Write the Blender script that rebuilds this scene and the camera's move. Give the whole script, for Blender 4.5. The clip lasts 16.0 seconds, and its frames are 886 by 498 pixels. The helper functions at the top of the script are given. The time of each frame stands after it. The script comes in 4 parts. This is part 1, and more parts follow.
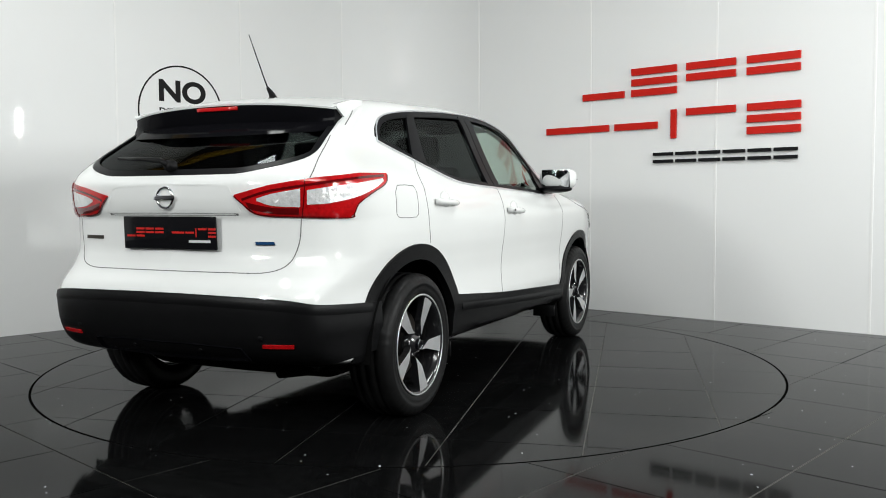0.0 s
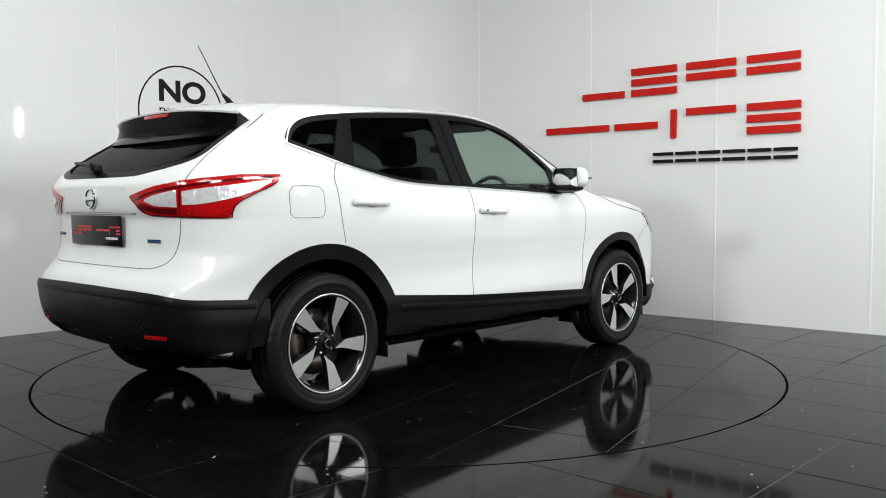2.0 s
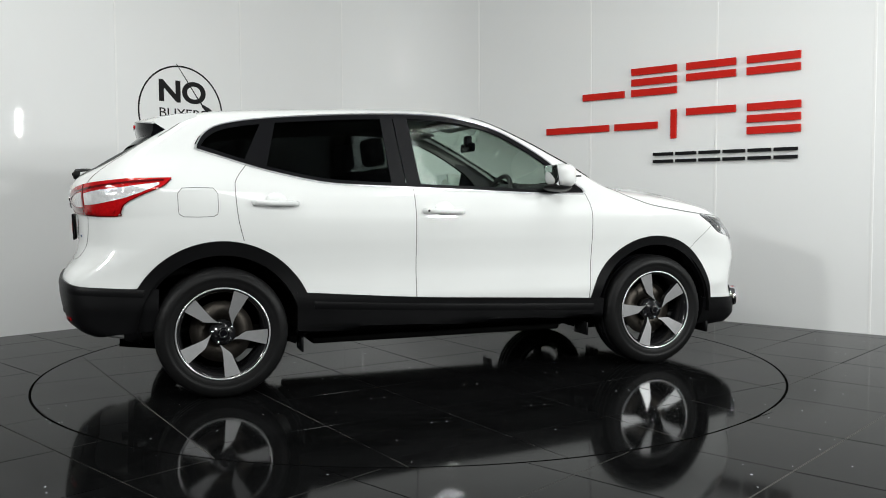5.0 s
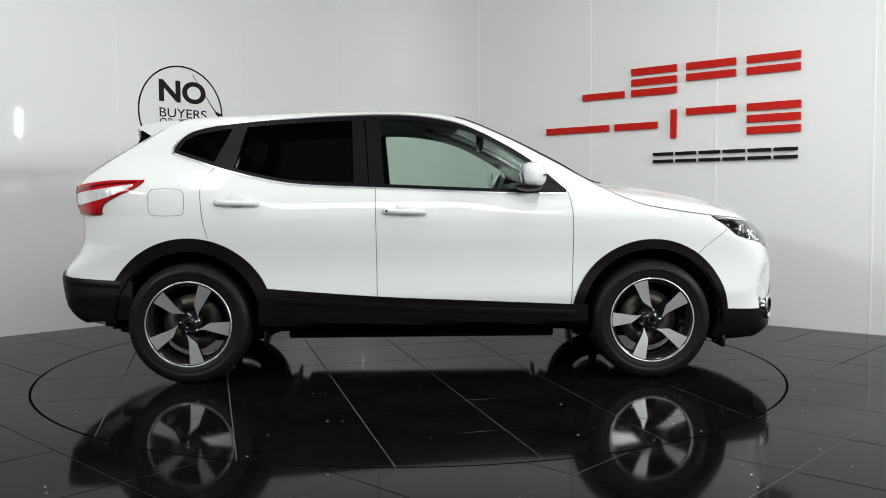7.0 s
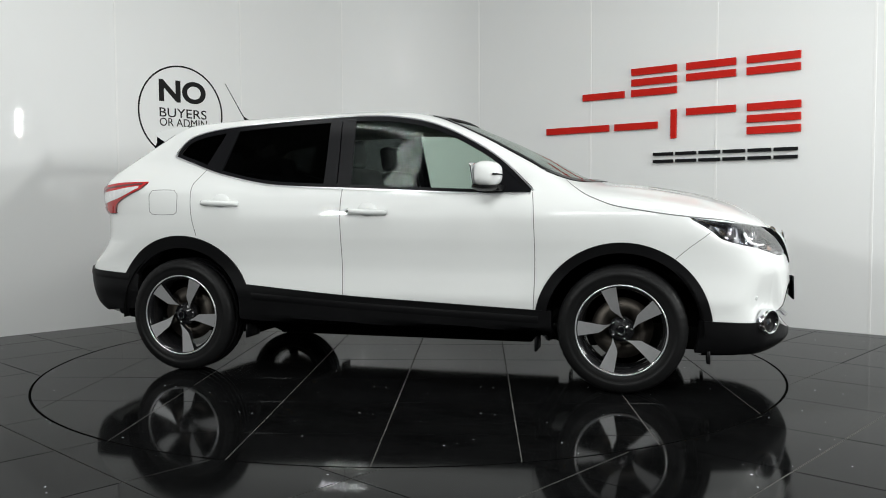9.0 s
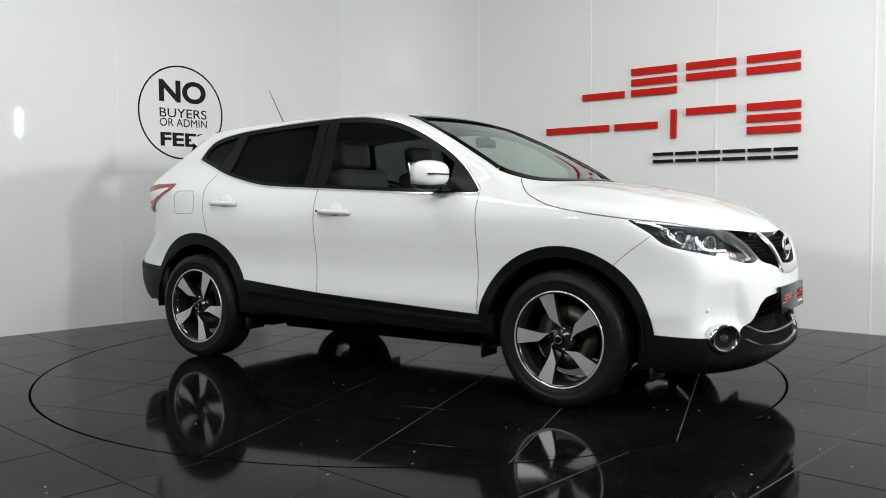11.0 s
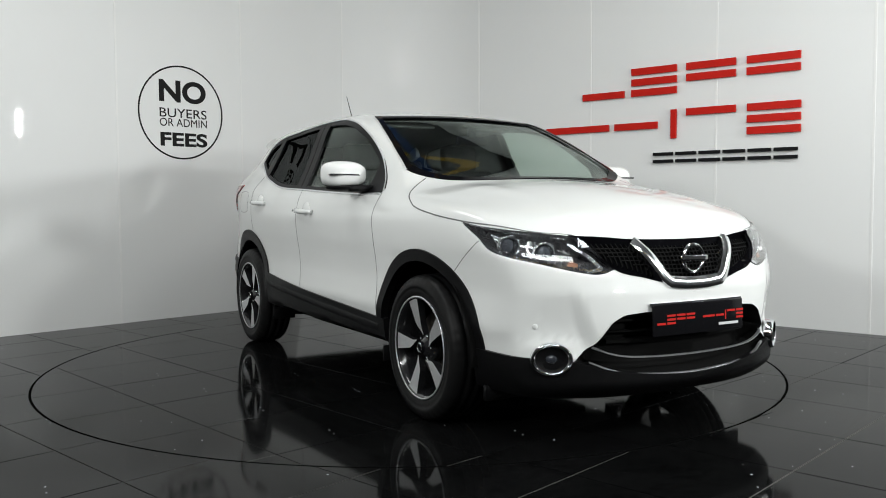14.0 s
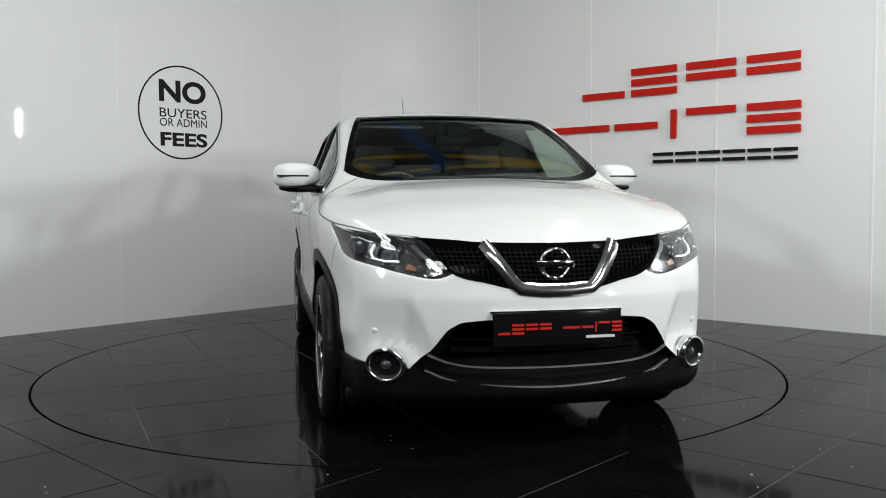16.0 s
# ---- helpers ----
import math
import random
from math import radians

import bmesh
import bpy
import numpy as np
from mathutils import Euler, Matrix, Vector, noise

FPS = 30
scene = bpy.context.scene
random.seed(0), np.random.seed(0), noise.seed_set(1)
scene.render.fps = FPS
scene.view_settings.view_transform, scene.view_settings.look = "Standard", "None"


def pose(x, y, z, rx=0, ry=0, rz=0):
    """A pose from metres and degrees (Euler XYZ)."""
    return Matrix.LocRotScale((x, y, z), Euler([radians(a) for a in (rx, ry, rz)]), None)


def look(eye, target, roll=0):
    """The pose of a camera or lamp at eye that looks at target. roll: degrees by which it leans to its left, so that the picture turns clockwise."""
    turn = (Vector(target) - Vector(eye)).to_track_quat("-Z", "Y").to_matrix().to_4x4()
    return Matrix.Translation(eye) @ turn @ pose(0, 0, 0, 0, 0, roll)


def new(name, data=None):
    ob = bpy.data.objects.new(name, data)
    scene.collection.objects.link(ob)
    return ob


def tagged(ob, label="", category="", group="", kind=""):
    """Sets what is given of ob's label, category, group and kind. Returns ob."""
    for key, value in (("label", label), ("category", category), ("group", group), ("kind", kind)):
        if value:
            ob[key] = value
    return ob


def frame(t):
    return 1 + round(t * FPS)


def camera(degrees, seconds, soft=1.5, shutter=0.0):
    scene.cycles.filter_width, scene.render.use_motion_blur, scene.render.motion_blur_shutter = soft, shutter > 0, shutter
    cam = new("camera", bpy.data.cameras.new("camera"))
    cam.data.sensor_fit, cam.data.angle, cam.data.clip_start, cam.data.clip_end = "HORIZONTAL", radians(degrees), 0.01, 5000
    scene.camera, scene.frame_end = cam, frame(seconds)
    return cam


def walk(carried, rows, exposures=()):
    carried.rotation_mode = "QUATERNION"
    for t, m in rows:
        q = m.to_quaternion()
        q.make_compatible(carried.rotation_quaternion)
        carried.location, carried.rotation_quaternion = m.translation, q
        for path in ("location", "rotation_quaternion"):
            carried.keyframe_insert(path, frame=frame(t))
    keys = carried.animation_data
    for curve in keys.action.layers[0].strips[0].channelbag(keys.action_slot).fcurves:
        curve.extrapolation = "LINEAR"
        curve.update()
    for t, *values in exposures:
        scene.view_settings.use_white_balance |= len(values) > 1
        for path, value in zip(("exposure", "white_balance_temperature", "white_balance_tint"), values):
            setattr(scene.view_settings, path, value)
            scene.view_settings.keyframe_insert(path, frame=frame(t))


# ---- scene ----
cam = camera(54.8, 16.0, soft=1.0)
EYE = Vector((0, -5.547, 1.0456))
AIM = EYE + Vector((math.sin(radians(2.034)) * math.cos(radians(3.231)), math.cos(radians(2.034)) * math.cos(radians(3.231)), -math.sin(radians(3.231))))
walk(cam, [(0, look(EYE, AIM, -0.273)), (16, look(EYE, AIM, -0.273))], exposures=[(0, -.02), (3.5, -.12), (7, -.2), (9, -.18), (12.5, -.12), (14.5, -.27), (16, -.38)])

# ---- light: a closed hall at night, strip floodlights behind the camera, a dim hall ceiling with added fill lamps ----
world = bpy.data.worlds.new("hall_air")
scene.world = world
world.use_nodes = True
world.node_tree.nodes["Background"].inputs[0].default_value = (.9, .95, 1, 1)
world.node_tree.nodes["Background"].inputs[1].default_value = .02


def area_lamp(name, eye, target, sx, sy, watts, colour=(.97, 1, .985)):
    data = bpy.data.lights.new(name, "AREA")
    data.shape, data.size, data.size_y, data.energy, data.color = "RECTANGLE", sx, sy, watts, colour
    ob = new(name, data)
    ob.matrix_world = look(eye, target)
    return ob


area_lamp("flood_light", (5.2, -2.6, 2.45), (-.3, 0, .9), .05, .42, 140)
area_lamp("flood_light", (3.5, -4.9, 1.85), (-.5, .2, 1.0), .3, .3, 105)
area_lamp("flood_light", (-4.5, -5.4, 2.9), (.3, 0, .9), .6, .45, 160)
# unseen overhead pair, added to brighten the walls and their curved corner
area_lamp("overhead_fill", (-1.9, -1.4, 4.3), (-1.9, -1.4, 0), .3, 3.0, 68)
area_lamp("overhead_fill", (1.9, -1.4, 4.3), (1.9, -1.4, 0), .3, 3.0, 68)
# one soft panel in place of the thin overhead strips mirrored in the glass
area_lamp("overhead_fill", (0, -6.2, 4.2), (0, 0, .8), 4.0, 1.2, 188)

# ---- materials ----
MATS = {}


def material(name, colour, rough=.5, metal=0, spread=.06, scale=12, bump=0, bump_scale=60, coat=0, coat_rough=.03, transmission=0, ior=1.45, emission=0, spec=.5, rough_spread=.1):
    if name in MATS:
        return MATS[name]
    m = bpy.data.materials.new(name)
    m.use_nodes = True
    nt = m.node_tree
    b = nt.nodes["Principled BSDF"]
    tc = nt.nodes.new("ShaderNodeTexCoord")
    n1, n2 = nt.nodes.new("ShaderNodeTexNoise"), nt.nodes.new("ShaderNodeTexNoise")
    n1.inputs["Scale"].default_value, n1.inputs["Detail"].default_value = scale, 5
    n2.inputs["Scale"].default_value, n2.inputs["Detail"].default_value = scale * .12, 3
    for n in (n1, n2):
        nt.links.new(tc.outputs["Object"], n.inputs["Vector"])
    add = nt.nodes.new("ShaderNodeMath")
    nt.links.new(n1.outputs["Fac"], add.inputs[0])
    nt.links.new(n2.outputs["Fac"], add.inputs[1])
    ramp = nt.nodes.new("ShaderNodeMapRange")
    ramp.inputs["From Min"].default_value, ramp.inputs["From Max"].default_value = .6, 1.4
    nt.links.new(add.outputs[0], ramp.inputs["Value"])
    mix = nt.nodes.new("ShaderNodeMix")
    mix.data_type = "RGBA"
    nt.links.new(ramp.outputs["Result"], mix.inputs["Factor"])
    mix.inputs["A"].default_value = (*[c * (1 - spread) for c in colour], 1)
    mix.inputs["B"].default_value = (*[min(c * (1 + spread), 1) for c in colour], 1)
    nt.links.new(mix.outputs["Result"], b.inputs["Base Color"])
    rr = nt.nodes.new("ShaderNodeMapRange")
    rr.inputs["To Min"].default_value, rr.inputs["To Max"].default_value = rough * (1 - rough_spread), min(rough * (1 + rough_spread), 1)
    nt.links.new(n2.outputs["Fac"], rr.inputs["Value"])
    nt.links.new(rr.outputs["Result"], b.inputs["Roughness"])
    b.inputs["Metallic"].default_value = metal
    b.inputs["Coat Weight"].default_value, b.inputs["Coat Roughness"].default_value = coat, coat_rough
    b.inputs["Transmission Weight"].default_value, b.inputs["IOR"].default_value = transmission, ior
    b.inputs["Specular IOR Level"].default_value = spec
    if emission:
        b.inputs["Emission Color"].default_value, b.inputs["Emission Strength"].default_value = (*colour, 1), emission
    if bump:
        n3, bp = nt.nodes.new("ShaderNodeTexNoise"), nt.nodes.new("ShaderNodeBump")
        n3.inputs["Scale"].default_value, n3.inputs["Detail"].default_value = bump_scale, 4
        nt.links.new(tc.outputs["Object"], n3.inputs["Vector"])
        bp.inputs["Strength"].default_value, bp.inputs["Distance"].default_value = bump, .01
        nt.links.new(n3.outputs["Fac"], bp.inputs["Height"])
        nt.links.new(bp.outputs["Normal"], b.inputs["Normal"])
    MATS[name] = m
    return m


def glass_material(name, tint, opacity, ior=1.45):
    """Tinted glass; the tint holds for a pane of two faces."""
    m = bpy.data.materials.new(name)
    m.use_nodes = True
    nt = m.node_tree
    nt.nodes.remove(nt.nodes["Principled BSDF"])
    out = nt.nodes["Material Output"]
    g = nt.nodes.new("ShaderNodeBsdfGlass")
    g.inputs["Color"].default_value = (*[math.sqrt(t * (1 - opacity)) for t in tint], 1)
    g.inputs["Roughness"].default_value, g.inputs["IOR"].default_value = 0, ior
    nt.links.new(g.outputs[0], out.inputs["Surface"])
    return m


def granite_material(name, colour, rough):
    """Polished black tile with fine grain, faint clouds, scuffs and sparse mica flecks, their sparkle put in as white
    colour.
    """
    m = material(name, colour, rough, spread=.6, scale=22, spec=.06, rough_spread=.5)
    nt = m.node_tree
    b = nt.nodes["Principled BSDF"]
    old = b.inputs["Base Color"].links[0].from_socket
    geo = nt.nodes.new("ShaderNodeTexCoord")
    vor = nt.nodes.new("ShaderNodeTexVoronoi")
    vor.inputs["Scale"].default_value = 14
    nt.links.new(geo.outputs["Object"], vor.inputs["Vector"])
    less = nt.nodes.new("ShaderNodeMath")
    less.operation = "LESS_THAN"
    less.inputs[1].default_value = .06
    nt.links.new(vor.outputs["Distance"], less.inputs[0])
    sep = nt.nodes.new("ShaderNodeSeparateColor")
    nt.links.new(vor.outputs["Color"], sep.inputs[0])
    few = nt.nodes.new("ShaderNodeMath")
    few.operation = "GREATER_THAN"
    few.inputs[1].default_value = .66
    nt.links.new(sep.outputs[0], few.inputs[0])
    both = nt.nodes.new("ShaderNodeMath")
    both.operation = "MULTIPLY"
    nt.links.new(less.outputs[0], both.inputs[0])
    nt.links.new(few.outputs[0], both.inputs[1])
    mix = nt.nodes.new("ShaderNodeMix")
    mix.data_type = "RGBA"
    nt.links.new(both.outputs[0], mix.inputs["Factor"])
    nt.links.new(old, mix.inputs["A"])
    mix.inputs["B"].default_value = (.75, .78, .82, 1)
    nt.links.new(mix.outputs["Result"], b.inputs["Base Color"])
    return m


PAINT = material("white_paint", (.74, .75, .74), .4, spread=.015, scale=3, spec=.2, coat=1, coat_rough=.03)
# grey of the panel gaps, also of the painted shadow under the tailgate lip
SEAMSHADE = material("gap_and_lip_shade", (.14, .14, .14), .8, spec=.1)
SEAL = material("dark_gap", (.03, .03, .032), .7)
PLASTIC = material("black_plastic", (.0048, .0048, .0052), .38, spread=.2, scale=40, spec=.15, bump=.1, bump_scale=450)
GLOSSBLACK = material("gloss_black", (.004, .004, .005), .08, spec=.04)
PILLAR = material("satin_black", (.006, .006, .007), .35, spec=.1, bump=.03, bump_scale=300)
UNDER = material("underbody", (.005, .005, .005), .8, spec=.08, spread=.3, scale=8)
RUBBER = material("tyre_rubber", (.008, .008, .0082), .42, spec=.15, spread=.2, scale=20, bump=.1, bump_scale=200)
ALLOY = material("machined_alloy", (.72, .72, .73), .34, metal=.85, spread=.06, scale=60)
RIMBLACK = material("black_alloy", (.012, .012, .013), .18, coat=.6)
BRIGHT = material("satin_bright_trim", (.75, .76, .78), .3, metal=.9, spread=.05)
CHROME = material("chrome", (.82, .83, .85), .06, metal=1, spread=.02)
VEE = material("vee_chrome", (.84, .85, .86), .16, metal=1, spread=.03)
STEEL = material("brake_steel", (.09, .08, .07), .5, metal=1, spread=.25, scale=25)
PROJGLASS = material("projector_glass", (.03, .033, .04), .03, spread=.1, coat=1)
DRLWHITE = material("white_light_guide", (.8, .8, .8), .2)
RED = material("red_lens", (.42, .005, .007), .12, coat=.6, spread=.35, scale=60, bump=.25, bump_scale=45)
REDDEEP = material("deep_red_lens", (.10, .002, .003), .08, coat=1, spread=.2, scale=70)
AMBER = material("amber_bulb", (.13, .05, .02), .3, spread=.1)
SILVER = material("lamp_reflector", (.78, .79, .82), .12, metal=1, spread=.1, scale=40, bump=.25, bump_scale=55)
CLEARLAMP = material("clear_lamp", (.84, .85, .86), .18, metal=.35, spread=.2, scale=45, bump=.7, bump_scale=38, coat=1)
LAMPBLACK = material("lamp_housing", (.018, .018, .02), .2, spread=.3, scale=40, coat=.4)
SEATMAT = material("seat_cloth", (.010, .010, .011), .85, spread=.25, scale=60, bump=.2, bump_scale=300)
TRIMMAT = material("cabin_trim", (.03, .03, .031), .65, spread=.15)
LINING = material("grey_headlining", (.15, .15, .145), .9, spread=.06)
PLATE = material("black_acrylic", (.006, .006, .007), .1, spec=.2)
REDBAR = material("red_print", (.48, .014, .01), .35, spread=.03)
GREYBAR = material("silver_print", (.6, .6, .62), .4)
BLUE = material("blue_enamel", (.012, .05, .13), .15, coat=.5)
WALLMAT = material("gloss_white_panel", (.78, .785, .78), .42, spread=.012, scale=1.5, spec=.35, coat=.10, coat_rough=.03, bump=.015, bump_scale=2.5)
JOINT = material("panel_joint", (.82, .82, .81), .35, spread=.03)
SIGNRED = material("red_sign_face", (.52, .013, .007), .4, spec=.15, spread=.05, scale=6)
SIGNEDGE = material("sign_return_white", (.55, .52, .5), .4)
SIGNBLACK = material("black_sign_face", (.008, .008, .009), .5, spec=.1)
VINYL = material("black_vinyl", (.012, .012, .012), .5, spec=.12, spread=.08)
TILE = granite_material("polished_black_tile", (.0036, .0037, .0038), .068)
GROUT = material("grey_grout", (.15, .147, .14), .85, spec=.1, spread=.25, scale=30)
GAP = material("turntable_gap", (.003, .003, .003), 1, spec=0)
HALLWALL = material("hall_wall", (.10, .10, .104), .8, spread=.15, scale=1.2)
HALLCEIL = material("hall_ceiling", (.10, .10, .105), .85, spread=.2, scale=2)
YELLOW = material("yellow_steel", (.60, .36, .03), .4)
BLUESTEEL = material("blue_steel", (.02, .07, .25), .4)
GLASS = glass_material("clear_green_glass", (.80, .90, .84), .10)
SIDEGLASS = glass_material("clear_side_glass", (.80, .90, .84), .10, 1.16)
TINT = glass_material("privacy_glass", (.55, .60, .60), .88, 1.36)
LENS = glass_material("clear_lens", (.97, .98, .98), .02)


# ---- helpers ----
def part(name, mesh_or_bm, mat, parent, label="", smooth=True):
    me = mesh_or_bm
    if isinstance(me, bmesh.types.BMesh):
        me = bpy.data.meshes.new(name)
        mesh_or_bm.to_mesh(me)
        mesh_or_bm.free()
    if mat and not me.materials:
        me.materials.append(mat)
    if smooth:
        me.shade_smooth()
    ob = new(name, me)
    ob.parent = parent
    if label:
        ob["label"] = label
    return ob


def mesh(name, verts, faces):
    me = bpy.data.meshes.new(name)
    me.from_pydata([tuple(map(float, v)) for v in verts], [], [tuple(map(int, f)) for f in faces])
    me.update()
    return me


def box_bm(sx, sy, sz, at=(0, 0, 0), bevel=.004, seg=2, m=None):
    bm = bmesh.new()
    bmesh.ops.create_cube(bm, size=1, matrix=Matrix.Translation(at) @ (m or Matrix()) @ Matrix.Diagonal((sx, sy, sz, 1)))
    if bevel:
        bmesh.ops.bevel(bm, geom=bm.edges[:], offset=bevel, segments=seg, affect="EDGES", profile=.5)
    return bm


def lathe(profile, n=48, axis="y", closed=True):
    """Turn (radius, offset) pairs round an axis through the origin."""
    v, f = [], []
    k = len(profile)
    for i in range(n):
        a = 2 * math.pi * i / n
        for r, o in profile:
            v.append((r * math.cos(a), o, r * math.sin(a)) if axis == "y" else (o, r * math.cos(a), r * math.sin(a)) if axis == "x" else (r * math.cos(a), r * math.sin(a), o))
    for i in range(n):
        j = (i + 1) % n
        for q in range(k if closed else k - 1):
            w = (q + 1) % k
            f.append((i * k + q, j * k + q, j * k + w, i * k + w))
    bm = bmesh.new()
    bv = [bm.verts.new(p) for p in v]
    for q in f:
        bm.faces.new([bv[i] for i in q])
    bmesh.ops.remove_doubles(bm, verts=bm.verts, dist=1e-5)
    bmesh.ops.recalc_face_normals(bm, faces=bm.faces)
    return bm


def tube(points, r, seg=8, taper=1.0):
    """A round rod along 3D points."""
    pts = [Vector(p) for p in points]
    v, f = [], []
    up = Vector((.3, .2, 1)).normalized()
    for i, p in enumerate(pts):
        d = (pts[min(i + 1, len(pts) - 1)] - pts[max(i - 1, 0)]).normalized()
        a = d.cross(up).normalized()
        b = d.cross(a)
        rr = r * (1 + (taper - 1) * i / (len(pts) - 1))
        for k in range(seg):
            t = 2 * math.pi * k / seg
            v.append(p + a * rr * math.cos(t) + b * rr * math.sin(t))
    for i in range(len(pts) - 1):
        for k in range(seg):
            j = (k + 1) % seg
            f.append((i * seg + k, i * seg + j, (i + 1) * seg + j, (i + 1) * seg + k))
    f.append(tuple(range(seg))[::-1])
    f.append(tuple((len(pts) - 1) * seg + k for k in range(seg)))
    return mesh("rod", v, f)


def thing(name, label, category, group="", kind="", at=None):
    ob = new(name)
    ob.empty_display_size = .2
    if at is not None:
        ob.matrix_world = at
    return tagged(ob, label, category, group, kind)


# ---- the showroom corner ----
A_DIR, B_DIR = Vector((.7361, -.6769, 0)), Vector((.7143, .6998, 0))
CORNER = Vector((-.1212, 4.2261, 0))
TANGENT, FILLET, WALL_H = 1.1, 1.1594, 4.4
N_A, N_B = Vector((-.6769, -.7361, 0)), Vector((.6998, -.7143, 0))
ARC_C = CORNER + A_DIR * TANGENT + N_A * FILLET
ARC_SWEEP = math.acos(max(-1, min(1, N_A.dot(N_B))))
ARC_LEN = FILLET * ARC_SWEEP


def wall_at(s):
    """Place and inward normal along the wall; s = 0 at the start of the curved corner, below zero on the plain wall, past ARC_LEN on the sign wall."""
    if s <= 0:
        return CORNER - B_DIR * TANGENT + B_DIR * s, N_B
    if s >= ARC_LEN:
        return CORNER + A_DIR * TANGENT + A_DIR * (s - ARC_LEN), N_A
    t = s / ARC_LEN
    a0, a1 = math.atan2(N_B.y, N_B.x), math.atan2(N_A.y, N_A.x)
    a = a0 + (a1 - a0) * t
    n = Vector((math.cos(a), math.sin(a), 0))
    return ARC_C - n * FILLET, n


def wall_panel(s0, s1, z0, z1, depth, proud, parent, name, mat):
    n = max(1, int(abs(s1 - s0) / .08)) if s1 > 0 and s0 < ARC_LEN else 1
    v, f = [], []
    for i in range(n + 1):
        p, q = wall_at(s0 + (s1 - s0) * i / n)
        for z in (z0, z1):
            v.append(p + q * proud + Vector((0, 0, z)))
            v.append(p + q * (proud - depth) + Vector((0, 0, z)))
    for i in range(n):
        a, b = 4 * i, 4 * i + 4
        f += [(a, b, b + 2, a + 2), (a + 1, a + 3, b + 3, b + 1), (a + 2, b + 2, b + 3, a + 3), (a, a + 1, b + 1, b)]
    f += [(0, 2, 3, 1), (4 * n, 4 * n + 1, 4 * n + 3, 4 * n + 2)]
    me = mesh(name, v, f)
    ob = part(name, me, mat, parent)
    me.set_sharp_from_angle(angle=radians(30))
    return ob


wall = thing("wall_showroom", "glossy white panelled wall with a curved corner", "wall", kind="structure")
JOINTS = [-7.2, -5.965, -4.73, -3.48, -2.245, -1.01, .225, ARC_LEN + .02, ARC_LEN + 1.365, ARC_LEN + 2.598, ARC_LEN + 3.842, ARC_LEN + 5.077, ARC_LEN + 6.312, ARC_LEN + 7.547]
for s0, s1 in zip(JOINTS, JOINTS[1:]):
    wall_panel(s0 + .004, s1 - .004, .0006, WALL_H, .02, 0, wall, "panel", WALLMAT)
for s in JOINTS[1:-1]:
    wall_panel(s - .008, s + .008, .0006, WALL_H, .012, .0035, wall, "joint_strip", JOINT)
wall_panel(JOINTS[0], JOINTS[-1], 0, WALL_H, .15, -.021, wall, "backing", HALLWALL)

# closing the hall behind the camera
END_A, END_B = wall_at(JOINTS[-1])[0], wall_at(JOINTS[0])[0]
for k, (p, q) in enumerate([((END_A.x, END_A.y), (8.2, -13)), ((8.2, -13), (-8.2, -13)), ((-8.2, -13), (END_B.x, END_B.y))]):
    p, q = Vector((*p, 0)), Vector((*q, 0))
    d = (q - p).normalized()
    bm = box_bm((q - p).length, .2, WALL_H + .2, bevel=0)
    ob = part("wall_hall_%d" % (k + 1), bm, HALLWALL, None, "plain grey hall wall", smooth=False)
    ob.matrix_world = Matrix.Translation((p + q) / 2 + Vector((-d.y, d.x, 0)) * .1 * -1 + Vector((0, 0, WALL_H / 2))) @ Matrix.Rotation(math.atan2(d.y, d.x), 4, "Z")
    tagged(ob, "plain dim grey hall wall", "wall", kind="structure")
ceil = part("ceiling", box_bm(26, 26, .2, (0, -3, WALL_H + .2), bevel=0), HALLCEIL, None, smooth=False)
tagged(ceil, "dark flat hall ceiling", "ceiling", kind="structure")


# painted steel under the hall roof
for k, (p, q, w, mat, nm, lab) in enumerate([((-4.2, .6, 4.15), (4.2, 1.9, 4.15), .12, YELLOW, "crane_beam", "yellow painted steel beam under the hall roof"), ((-7, -8.2, 4.0), (7, -8.0, 4.0), .2, YELLOW, "crane_beam", "yellow painted steel beam under the hall roof"),
                                             ((-3.4, 2.0, 4.2), (2.6, -.6, 4.2), .10, YELLOW, "crane_beam", "slim yellow painted steel brace under the hall roof"), ((1.3, -1.6, 4.05), (-.4, 3.5, 4.1), .16, BLUESTEEL, "roof_beam", "blue painted steel beam under the hall roof")]):
    p, q = Vector(p), Vector(q)
    d = q - p
    ob = part(nm, box_bm(d.length, w, w * 1.4, bevel=.01, seg=1), mat, None, smooth=False)
    ob.matrix_world = Matrix.Translation((p + q) / 2) @ d.to_track_quat("X", "Z").to_matrix().to_4x4()
    tagged(ob, lab, "beam")


# ---- floor: 0.6 m polished tiles, turned 45 degrees, round a tiled turntable ----
R_TABLE, TILE_P, JOINT_W = 2.284, .6, .0048
PIVOT = Vector((.004, .045, 0))


